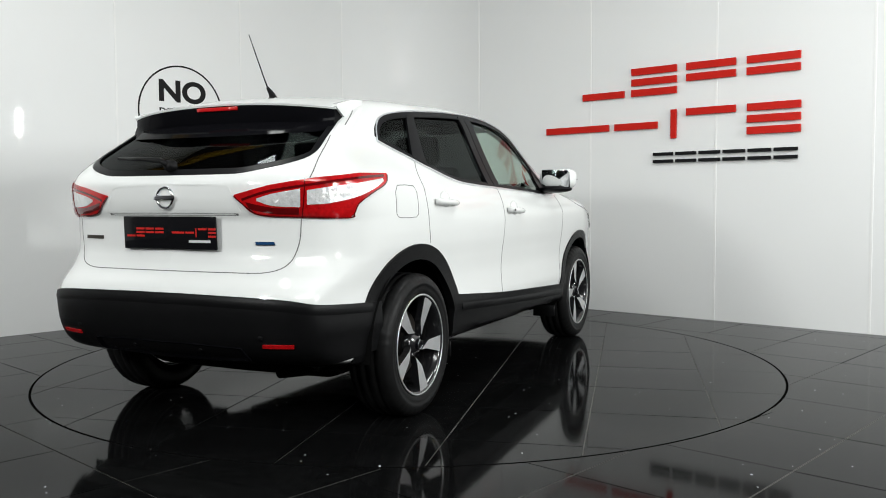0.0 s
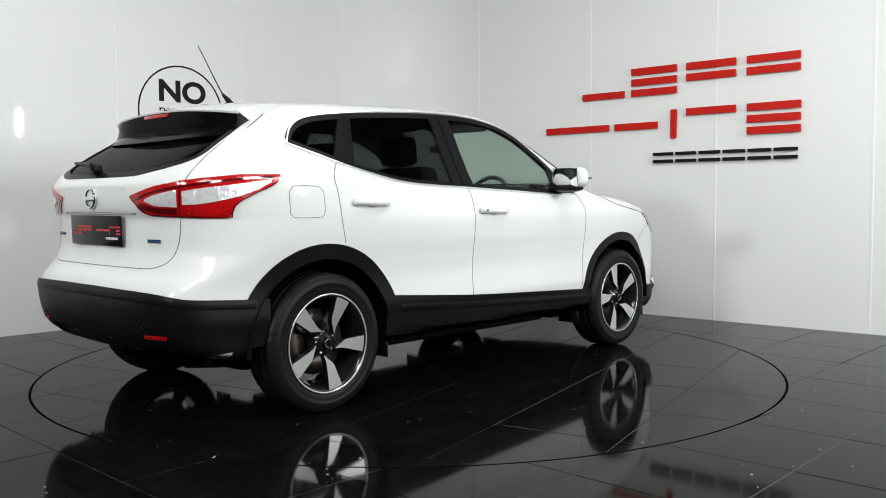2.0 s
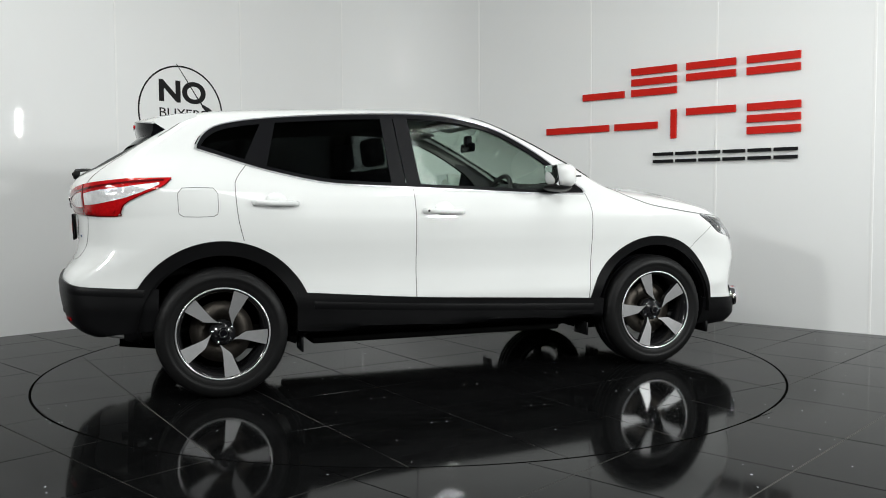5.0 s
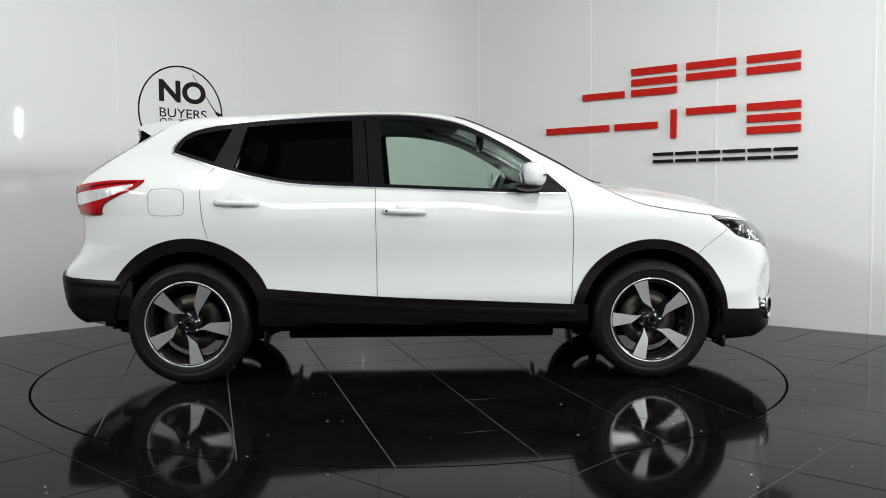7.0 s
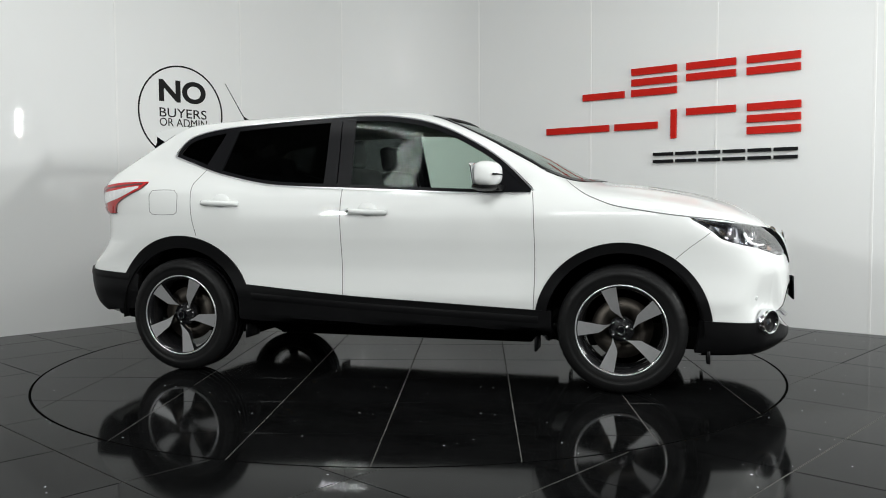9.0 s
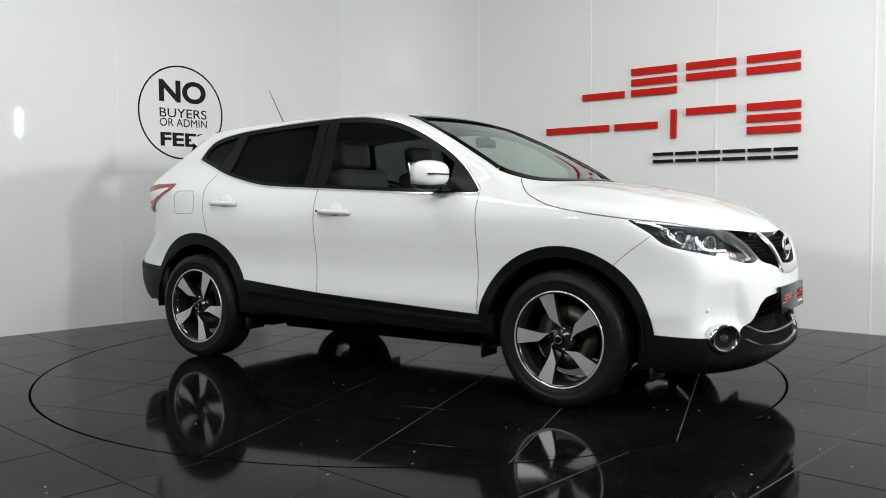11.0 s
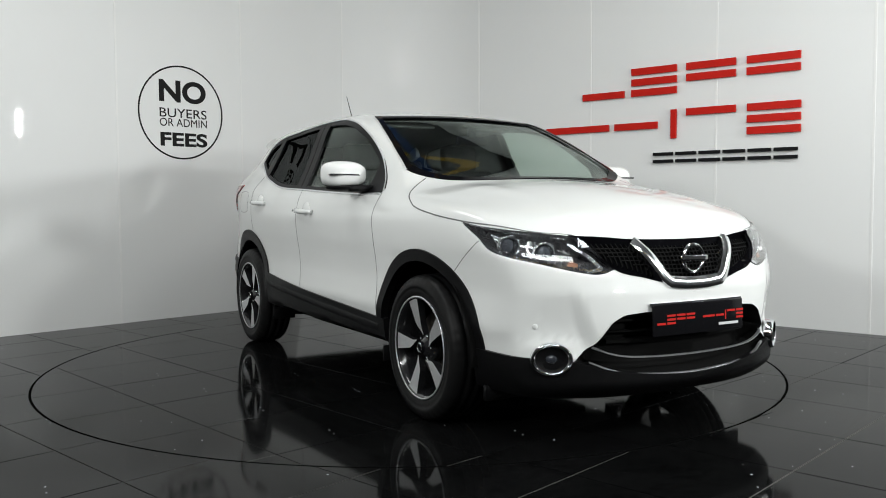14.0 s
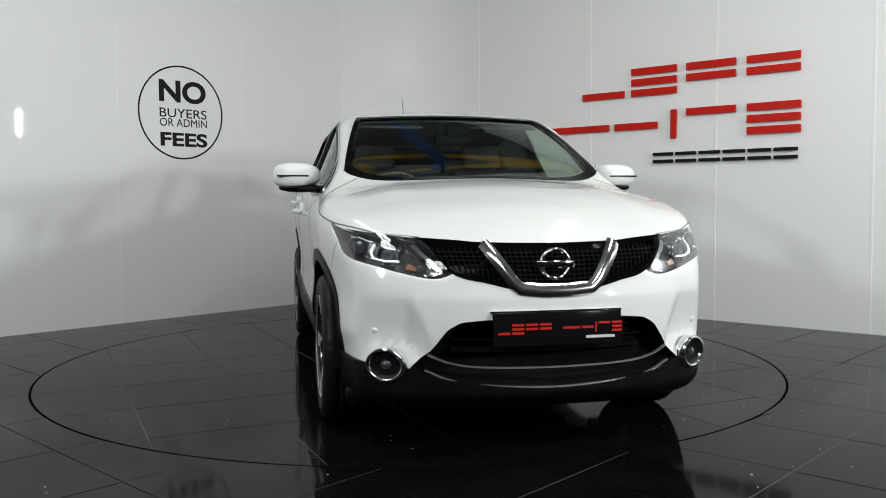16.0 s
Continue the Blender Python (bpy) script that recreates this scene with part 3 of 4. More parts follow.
def body_shell():
    """The painted shell, split into panels along its shut lines, and the dark lining inside it."""
    x0, x1, zc, na = -1.35, 1.45, .74, 232
    rows = []
    for g in np.linspace(.1, 88, 58):
        rows.append((x0, -math.cos(radians(g)), math.sin(radians(g))))
    for x in np.linspace(x0, x1, 150):
        rows.append((x, 0, 1))
    for g in np.linspace(88, .1, 58):
        rows.append((x1, math.cos(radians(g)), math.sin(radians(g))))
    ang = np.linspace(0, 2 * np.pi, na, endpoint=False)
    start, way = [], []
    for x, wx, wr in rows:
        start.append(np.stack([np.full(na, x), np.zeros(na), np.full(na, zc)], 1))
        way.append(np.stack([np.full(na, wx), wr * np.sin(ang), wr * np.cos(ang)], 1))
    p = shoot(np.vstack(start), np.vstack(way), 2.5)
    nrm = outward(p)
    k = len(rows)
    ix = np.arange(k * na).reshape(k, na)
    j = np.roll(np.arange(na), -1)
    quads = np.stack([ix[:-1], ix[1:], ix[1:][:, j], ix[:-1][:, j]], -1).reshape(-1, 4)
    c, cn = p[quads].mean(1), nrm[quads].mean(1)
    x, y, z = c.T
    a = np.abs(y)
    nose_a = np.degrees(np.arctan2(a, x - 1.2))
    hole = np.zeros(len(c), bool)
    # openings: drop the faces inside each outline and draw the rim of the hole onto it
    for view, low, high, u, v, where in (("side", WIN_LOW, WIN_TOP, x, z, a > .45), ("top", WS_BASE, WS_HEAD, x, y, z > 1.0), ("rear", RG_LOW, RG_TOP, y, z, x < -1.3),
                                         ("nose", LAMP_LOW, LAMP_TOP, nose_a, z, x > 1.3), ("front", GRILLE_LOW, GRILLE_TOP, y, z, x > 1.8), ("front", INTAKE_LOW, INTAKE_TOP, y, z, x > 1.8)):
        line = np.vstack([spread(low, 160, low is not INTAKE_LOW), spread(high, 160, high is not INTAKE_TOP)[::-1]])
        line = np.vstack([np.linspace(line[i], line[(i + 1) % len(line)], 4, endpoint=False) for i in range(len(line))])
        cut = within(u, v, [tuple(q) for q in line[::4]]) & where
        rim = np.intersect1d(quads[cut], quads[where & ~cut])
        for sd in (-1, 1):
            r = rim[p[rim, 1] * sd >= 0] if view in ("side", "nose") else (rim if sd > 0 else rim[:0])
            if not len(r):
                continue
            w = p[r]
            at = {"side": (w[:, 0], w[:, 2]), "top": (w[:, 0], w[:, 1]), "rear": (w[:, 1], w[:, 2]), "front": (w[:, 1], w[:, 2]), "nose": (np.degrees(np.arctan2(np.abs(w[:, 1]), w[:, 0] - 1.2)), w[:, 2])}[view]
            k2 = np.array([.015 if view == "nose" else 1, 1])
            near = np.array([np.argmin((((line - np.array(q)) * k2) ** 2).sum(1)) for q in zip(*at)])
            p[r], nrm[r] = cast(view, line[near], sd)
        hole |= cut
        if view == "rear":
            glasshole = hole.copy()
    for w in ARCHES:
        hole |= (np.hypot(x - w, z - HUB_Z) < .435) & (a > .5)
    bonnet = within(x, np.degrees(np.arctan2(a, z - .55)), BONNET_AREA) & (z > .8)
    doors = {}
    for nm, poly in (("front_door", [(-.257, .43), (.855, .40), (.862, .9), (.843, 1.12), (-.262, 1.12)]), ("rear_door", [(-.257, .43), (-.86, .43), (-.90, .545), (-1.0, .69), (-1.21, .832), (-1.245, 1.0), (-1.245, 1.133), (-1.19, 1.24), (-.262, 1.12)])):
        doors[nm] = within(x, z, poly) & (a > .6)
    gate = within(np.degrees(np.arctan2(y, -x - 1.2)), z, [(-41, 1.5), (-41, .80), (-33, .735), (33, .735), (41, .80), (41, 1.5)]) & (x < -1.55)
    under = (z < .30)
    owner = np.zeros(len(c), int)
    names = ["body", "bonnet", "front_door", "front_door", "rear_door", "rear_door", "tailgate", "underbody"]
    owner[bonnet] = 1
    owner[doors["front_door"] & (y < 0)], owner[doors["front_door"] & (y > 0)] = 2, 3
    owner[doors["rear_door"] & (y < 0)], owner[doors["rear_door"] & (y > 0)] = 4, 5
    owner[gate] = 6
    owner[under] = 7
    made = {}
    for o in range(8):
        q = quads[(owner == o) & ~hole]
        used, inv = np.unique(q, return_inverse=True)
        fl = [tuple(t) for t in inv.reshape(-1, 4)]
        me = mesh(names[o], p[used], fl)
        ob = part(names[o], me, UNDER if o == 7 else PAINT, car)
        me.normals_split_custom_set_from_vertices([tuple(map(float, v)) for v in nrm[used]])
        made[o] = ob
    ins = p - nrm * .03
    q = quads[~glasshole & (z > .80) & (x < 1.0) & (x > -2.0) & (np.hypot(x + 1.323, z - HUB_Z) > .5)]
    used, inv = np.unique(q, return_inverse=True)
    me = mesh("cabin_lining", ins[used], inv.reshape(-1, 4)[:, ::-1])
    ob = part("cabin_lining", me, TRIMMAT, car, "dark cabin lining with grey headlining")
    me.materials.append(LINING)
    top = [me.vertices[f.vertices[0]].co.z for f in me.polygons]
    me.polygons.foreach_set("material_index", [1 if t > 1.30 else 0 for t in top])
    return made


BONNET = [(1.0, 47), (1.05, 52), (1.12, 57), (1.20, 60), (1.30, 62.3), (1.49, 64), (1.675, 64.5), (1.80, 64), (1.92, 62.5), (1.975, 60.5), (2.03, 56.5)]
BONNET_AREA = BONNET + [(2.10, 40.5), (2.127, 11), (2.14, -5), (.9, -5)]
shell = body_shell()
DOOR_R = {-1: (shell[2], shell[4]), 1: (shell[3], shell[5])}

# shut lines
BAR = (1, .0105)
for s in (-1, 1):
    strip("seam", "barrel", BONNET, .004, SEAMSHADE, off=.0008, n=90, side=s, scale=BAR)
    strip("seam", "side", [(.842, 1.08), (.856, .98), (.862, .80), (.860, .60), (.853, .44)], .0038, SEAMSHADE, off=.0008, side=s)
    strip("seam", "side", [(-.264, 1.12), (-.260, .8), (-.257, .48)], .0038, SEAMSHADE, off=.0008, side=s)
    strip("seam", "side", [(-1.17, 1.245), (-1.235, 1.16), (-1.247, 1.10), (-1.235, .95), (-1.208, .832)], .0038, SEAMSHADE, off=.0008, side=s)
    strip("seam", "tail", [(50, 1.33), (44.8, 1.231), (41.5, 1.135)], .0035, SEAMSHADE, off=.0008, side=s, scale=(.015, 1))
    strip("seam", "tail", [(39.6, .965), (39, .86), (36.5, .775), (31, .737), (20, .733), (0, .733)], .0035, SEAMSHADE, off=.0008, side=s, scale=(.015, 1))
    strip("seam", "barrel", [(-1.62, 37.5), (-1.50, 33.5), (-1.44, 29), (-1.43, 20)], .003, SEAMSHADE, off=.0008, side=s, scale=BAR)
    strip("seam", "nose", [(55, .865), (61, .78), (66, .70)], .003, SEAMSHADE, off=.0006, side=s, scale=(.015, 1))
    patch("fuel_flap", "side", [(-1.527, .975), (-1.343, .975)], [(-1.527, 1.098), (-1.343, 1.098)], PAINT, off=.0006, thick=.008, side=s) if s < 0 else None
strip("seam", "side", [(-1.535, 1.0), (-1.537, 1.08), (-1.515, 1.108), (-1.44, 1.111), (-1.36, 1.108), (-1.337, 1.08), (-1.336, 1.0), (-1.34, .972), (-1.36, .960), (-1.44, .958), (-1.51, .960), (-1.532, .975)], .003, SEAMSHADE, off=.0008, n=90, closed=True, smooth=False)

# glass and its frames
def pane(name, view, low, high, mat, label, n=30, m=14, **k):
    ob = patch(name, view, low, high, mat, off=-.008, thick=.004, n=n, m=m, label=label, **k)
    ob.visible_shadow = False
    return ob


pane("windscreen", "top", WS_BASE, WS_HEAD, GLASS, "clear curved windscreen", 40, 20, side=1)
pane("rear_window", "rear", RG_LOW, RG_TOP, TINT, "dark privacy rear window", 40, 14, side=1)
strip("windscreen_border", "top", WS_BASE, .05, GLOSSBLACK, off=.0045, n=60, side=1)
strip("windscreen_border", "top", WS_HEAD, .045, GLOSSBLACK, off=.004, n=40, side=1)
for s in (-1, 1):
    strip("windscreen_border", "top", [(.205, .540), (.42, .592), (.65, .640), (.885, .684)], .030, GLOSSBLACK, off=.0055, n=30, side=s)
    strip("rear_window_border", "rear", [(0, 1.166), (.3, 1.168), (.40, 1.174), (.55, 1.206), (.625, 1.245), (.61, 1.32), (.575, 1.45)], .026, PILLAR, off=.001, n=40, side=s)
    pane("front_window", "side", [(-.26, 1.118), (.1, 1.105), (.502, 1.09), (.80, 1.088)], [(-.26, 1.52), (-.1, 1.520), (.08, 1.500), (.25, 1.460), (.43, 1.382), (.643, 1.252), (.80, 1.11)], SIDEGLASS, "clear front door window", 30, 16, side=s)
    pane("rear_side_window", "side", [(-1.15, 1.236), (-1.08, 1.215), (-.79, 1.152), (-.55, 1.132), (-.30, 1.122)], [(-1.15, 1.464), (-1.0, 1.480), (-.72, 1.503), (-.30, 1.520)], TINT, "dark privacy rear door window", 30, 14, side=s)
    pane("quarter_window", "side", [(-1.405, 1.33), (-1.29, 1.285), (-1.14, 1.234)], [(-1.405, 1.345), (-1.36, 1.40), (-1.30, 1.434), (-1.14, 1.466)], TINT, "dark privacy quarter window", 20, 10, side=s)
    strip("window_frame", "side", WIN_TOP, .030, PILLAR, off=.0045, n=70, side=s)
    strip("window_frame", "side", WIN_LOW, .024, PILLAR, off=.0045, n=60, side=s)
    up = [(x, z + .015) for x, z in WIN_TOP]
    strip("chrome_strip", "side", [(-1.438, 1.322)] + up[1:-1] + [(.845, 1.088)], .0065, BRIGHT, off=.0075, thick=.01, n=80, side=s)
    strip("chrome_strip", "side", [(-1.438, 1.318), (-1.29, 1.269)] + [(x, z - .012) for x, z in WIN_LOW[2:]], .0065, BRIGHT, off=.0075, thick=.01, n=60, side=s)
    patch("pillar_trim", "side", [(-.385, 1.125), (-.305, 1.122)], [(-.405, 1.520), (-.335, 1.524)], PILLAR, off=.006, side=s, n=8)
    patch("pillar_trim", "side", [(-.297, 1.122), (-.215, 1.118)], [(-.328, 1.524), (-.245, 1.524)], PILLAR, off=.006, side=s, n=8)
    patch("pillar_trim", "side", [(-1.19, 1.25), (-1.075, 1.216)], [(-1.085, 1.470), (-1.005, 1.480)], PILLAR, off=.006, side=s, n=8)
    patch("mirror_sail", "side", [(.63, 1.092), (.83, 1.09)], [(.63, 1.25), (.83, 1.10)], PILLAR, off=.002, side=s, n=10)

# cladding
for s in (-1, 1):
    patch("sill_cladding", "side", [(-.93, .318), (-.3, .306), (.4, .296), (.95, .285)], [(-.93, .548), (-.257, .496), (.30, .468), (.853, .442), (.95, .438)], PLASTIC, off=.010, thick=.03, n=40, m=12, side=s)
    strip("sill_ridge", "side", [(-.84, .475), (-.257, .440), (.30, .412), (.88, .388)], .045, PLASTIC, off=.0095, thick=.012, n=40, side=s, m=7, crown=.0035)
    for w, r in ((1.323, .468), (-1.323, .487)):
        t0, t1 = (-12, 193) if w > 0 else (-14, 186)
        lo = [(w + .412 * math.cos(radians(t)), HUB_Z + .412 * math.sin(radians(t))) for t in np.linspace(t0, t1, 40)]
        hi = [(w + r * math.cos(radians(t)), HUB_Z + r * math.sin(radians(t))) for t in np.linspace(t0, t1, 40)]
        patch("arch_cladding", "side", lo, hi, PLASTIC, off=.009, thick=.04, n=70, m=5, side=s)
        v, f = [], []
        for i, t in enumerate(np.linspace(-4, 184, 30)):
            for rr, yy in ((.425, .84), (.425, .45), (.05, .45)):
                v.append((w + rr * math.cos(radians(t)), s * yy, HUB_Z + rr * math.sin(radians(t))))
        for i in range(29):
            f += [(3 * i, 3 * i + 3, 3 * i + 4, 3 * i + 1), (3 * i + 1, 3 * i + 4, 3 * i + 5, 3 * i + 2)]
        part("wheel_housing", mesh("wheel_housing", v, f), UNDER, car)
REAR_RIDGE = [(-58, .566), (-43, .585), (-33, .606), (-13, .614), (0, .615), (13, .614), (33, .606), (43, .585), (58, .566)]
REAR_LINE = [(-62, .588), (-50, .597), (-43, .608), (-33, .632), (-13, .640), (0, .641), (13, .640), (33, .632), (43, .608), (50, .597), (62, .588)]
rear_bumper = patch("rear_bumper", "tail", [(-62, .375), (-45, .355), (-25, .345), (0, .34), (25, .345), (45, .355), (62, .375)], REAR_LINE, PLASTIC, off=.012, thick=.03, n=90, m=22, side=1, label="black plastic lower bumper")
strip("bumper_ridge", "tail", REAR_RIDGE, .045, PLASTIC, rear_bumper, off=.0115, thick=.012, n=80, side=1, scale=(.015, 1), m=7, crown=.0035)
patch("diffuser", "tail", [(-27, .372), (-10, .36), (10, .36), (27, .372)], [(-25, .425), (-10, .43), (10, .43), (25, .425)], GLOSSBLACK, rear_bumper, off=.02, thick=.02, n=50, m=8, side=1, dish=.012)
for s in (-1, 1):
    patch("reflector", "tail", [(30.5, .430), (37.5, .433)], [(30.5, .445), (37.5, .448)], RED, rear_bumper, off=.017, thick=.012, n=12, m=5, side=s, label="red reflector")
front_lip = patch("front_bumper", "nose", [(-57, .235), (-30, .222), (0, .22), (30, .222), (57, .235)], [(-57, .402), (-46, .392), (-36, .384), (-31, .372), (-20, .325), (0, .296), (20, .325), (31, .372), (36, .384), (46, .392), (57, .402)], PLASTIC, off=.014, thick=.03, n=100, m=12, side=1, label="black plastic lower bumper")

# front end
intake = patch("lower_intake", "front", INTAKE_LOW, INTAKE_TOP, UNDER, off=.004, thick=.01, n=60, m=24, side=1, dish=.11, rim=.14, smooth=False, label="gloss black lower intake")
for line in ([(-.50, .432), (-.42, .402), (-.30, .385), (0, .377), (.30, .385), (.42, .402), (.50, .432)], [(-.515, .372), (-.42, .335), (-.314, .316), (0, .298), (.314, .316), (.42, .335), (.515, .372)]):
    strip("intake_trim", "front", line, .0055, BRIGHT, intake, off=.007, thick=.012, n=60, side=1, label="thin bright trim line")
for z in (.43, .48, .53):
    strip("intake_slat", "front", [(-.42, z), (0, z - .005), (.42, z)], .010, UNDER, intake, off=-.07, thick=.03, n=40, side=1)
grille = patch("grille", "front", GRILLE_LOW, GRILLE_TOP, GLOSSBLACK, off=.003, thick=.01, n=60, m=14, side=1, dish=.045, rim=.12, label="black honeycomb grille")
for i in range(8):
    z = .708 + i * .019
    wide = .10 + i * .054
    strip("grille_bar", "front", [(-wide - .04, z + .008), (0, z), (wide + .04, z + .008)], .005, UNDER, grille, off=-.020, thick=.012, n=40, side=1)
for i in range(-21, 22):
    y = i * .022
    lo, hi = .69 + max(0, abs(y) - .13) * .34, .866
    if hi - lo > .03:
        strip("grille_bar", "front", [(y, lo), (y + .012 * (1 if i >= 0 else -1), hi)], .0045, UNDER, grille, off=-.020, thick=.012, n=8, side=1, smooth=False)
strip("chrome_vee", "front", [(-.275, .862), (-.225, .79), (-.175, .715), (-.145, .690), (-.06, .682), (0, .681), (.06, .682), (.145, .690), (.175, .715), (.225, .79), (.275, .862)], .05, VEE, grille, off=.010, thick=.04, n=80, side=1, m=7, smooth=False, crown=.009, label="bright chrome vee")


def badge(x, z, facing, r, parent):
    ring_ob = part("badge", lathe([(r * .80, 0), (r * .84, .012), (r * .96, .016), (r * 1.06, .008), (r * 1.06, 0)], 40, "x"), CHROME, parent, "chrome ring badge with a crossbar")
    ring_ob.matrix_basis = Matrix.Translation((x, 0, z)) @ Matrix.Rotation(0 if facing > 0 else math.pi, 4, "Z")
    part("crossbar", box_bm(.012, r * 2.5, r * .42, (.012, 0, 0), .004), CHROME, ring_ob)


badge(2.200, .785, 1, .062, grille)


def number_plate(name, x, z0, z1, facing, tilt):
    pl = part(name, box_bm(.010, .53, z1 - z0, (0, 0, 0), .003), PLATE, car, "black dealer plate with red bars")
    pl.matrix_basis = Matrix.Translation((x, 0, (z0 + z1) / 2)) @ Matrix.Rotation(0 if facing > 0 else math.pi, 4, "Z") @ Matrix.Rotation(radians(tilt), 4, "Y")
    y = -.248
    h = .040
    for w, rows in ((.056, "b"), (.056, "tmb"), (.056, "tm"), (.056, "tm"), (.040, ""), (.078, "m"), (.056, "m"), (.014, "f"), (.056, "t"), (.050, "tmb")):
        for r in rows:
            zz, hh = {"t": (h / 2 - .004, .009), "m": (0, .009), "b": (-h / 2 + .004, .009), "f": (0, h)}[r]
            part("bar", box_bm(.002, w - .008, hh, (.0055, y + w / 2, zz + .002), 0), REDBAR, pl, smooth=False)
        y += w
    part("bar", box_bm(.002, .12, .011, (.0055, .175, -.036), 0), GREYBAR, pl, smooth=False)
    return pl


number_plate("number_plate", 2.241, .468, .600, 1, -2)
number_plate("number_plate", -2.068, .828, .973, -1, 2)
patch("plate_holder", "front", [(-.27, .598), (.27, .598)], [(-.27, .606), (.27, .606)], CHROME, off=.010, thick=.02, n=10, m=2, side=1)

for s in (-1, 1):
    lamp = patch("headlight", "nose", LAMP_LOW, LAMP_TOP, LAMPBLACK, off=.0, thick=.006, n=48, m=18, side=s, dish=.055, rim=.22, label="clear headlight with twin projectors")
    lens = patch("lens", "nose", LAMP_LOW, LAMP_TOP, LENS, lamp, off=.008, thick=.002, n=48, m=14, side=s, label="clear lens")
    lens.visible_shadow = False
    strip("chrome_edge", "nose", LAMP_TOP[:5], .010, SILVER, lamp, off=-.012, thick=.012, n=30, side=s, scale=(.015, 1))
    patch("reflector", "nose", [(51, .850), (47, .815), (41, .795), (36, .785)], [(53, .905), (47, .900), (41, .885), (36, .872)], SILVER, lamp, off=-.040, thick=.008, n=20, m=10, side=s, dish=.015, label="bright reflector")
    strip("daylight_strip", "nose", [(42.3, .868), (42.6, .840), (41.5, .812), (38.5, .800), (35.2, .800)], .007, DRLWHITE, lamp, off=-.012, thick=.012, n=30, side=s, scale=(.015, 1), smooth=False, label="white light guide")
    strip("lamp_chevron", "nose", [(33, .868), (29, .815), (25.4, .757), (29, .744)], .014, SILVER, lamp, off=-.014, thick=.012, n=30, side=s, scale=(.015, 1), smooth=False)
    patch("turn_signal", "nose", [(33.5, .770), (31, .764)], [(32.8, .792), (31, .778)], AMBER, lamp, off=-.014, thick=.006, n=8, m=6, side=s, label="amber bulb")
    patch("position_lamp", "nose", [(36, .765), (33, .752), (28, .738), (24.5, .747)], [(36, .790), (33, .785), (28, .785), (25, .765)], LAMPBLACK, lamp, off=-.018, thick=.008, n=14, m=4, side=s)
    for az, z, r in ((47.5, .858, .040), (38.5, .832, .042)):
        p, q = cast("nose", np.array([[az, z]]), s)
        d = Vector((1, s * .35, -.05)).normalized()
        m = Matrix.Translation(Vector(p[0]) - Vector(q[0]) * .030) @ d.to_track_quat("X", "Z").to_matrix().to_4x4()
        bowl = part("projector", lathe([(r * 1.15, .004), (r * 1.05, .012), (r * .95, .004), (r * .8, -.012), (r * .8, -.03), (r * 1.2, -.03)], 36, "x"), CHROME, lamp, "chrome projector ring")
        bowl.matrix_basis = m
        prof = [(r * .8 * math.sin(t), -.008 + r * .45 * math.cos(t)) for t in np.linspace(.02, math.pi / 2, 8)]
        part("projector_lens", lathe(prof + [(.001, -.012)], 28, "x"), PROJGLASS, bowl)
    # fog lamp
    p, q = cast("nose", np.array([[37, .388]]), s)
    d = Vector((q[0][0], q[0][1], 0)).normalized()
    fog = part("fog_lamp", lathe([(.062, .0), (.066, .018), (.078, .022), (.084, .010), (.084, -.02)], 44, "x", closed=False), CHROME, front_lip, "chrome ringed fog lamp")
    fog.matrix_basis = Matrix.Translation(Vector(p[0]) + d * .012) @ d.to_track_quat("X", "Z").to_matrix().to_4x4() @ Matrix.Diagonal((1, 1.05, .82, 1))
    part("bowl", lathe([(.070, .012), (.052, .004), (.001, .002)], 32, "x", closed=False), PLASTIC, fog)
    part("bulb_lens", lathe([(.001, .014), (.014, .012), (.022, .007), (.024, .0)], 28, "x", closed=False), PROJGLASS, fog)
    # parking sensors
    for view, u, z in (("nose", 40.6, .517), ("tail", 30, .47), ("tail", 12, .40)):
        p, q = cast(view, np.array([[u, z]]), s)
        d = Vector(q[0])
        ps = part("parking_sensor", lathe([(.001, .003), (.010, .003), (.012, 0), (.012, -.01)], 20, "x", closed=False), PAINT if view == "nose" else PLASTIC, car if view == "nose" else rear_bumper)
        ps.matrix_basis = Matrix.Translation(Vector(p[0]) + d * (.001 if view == "nose" else .013)) @ d.to_track_quat("X", "Z").to_matrix().to_4x4()

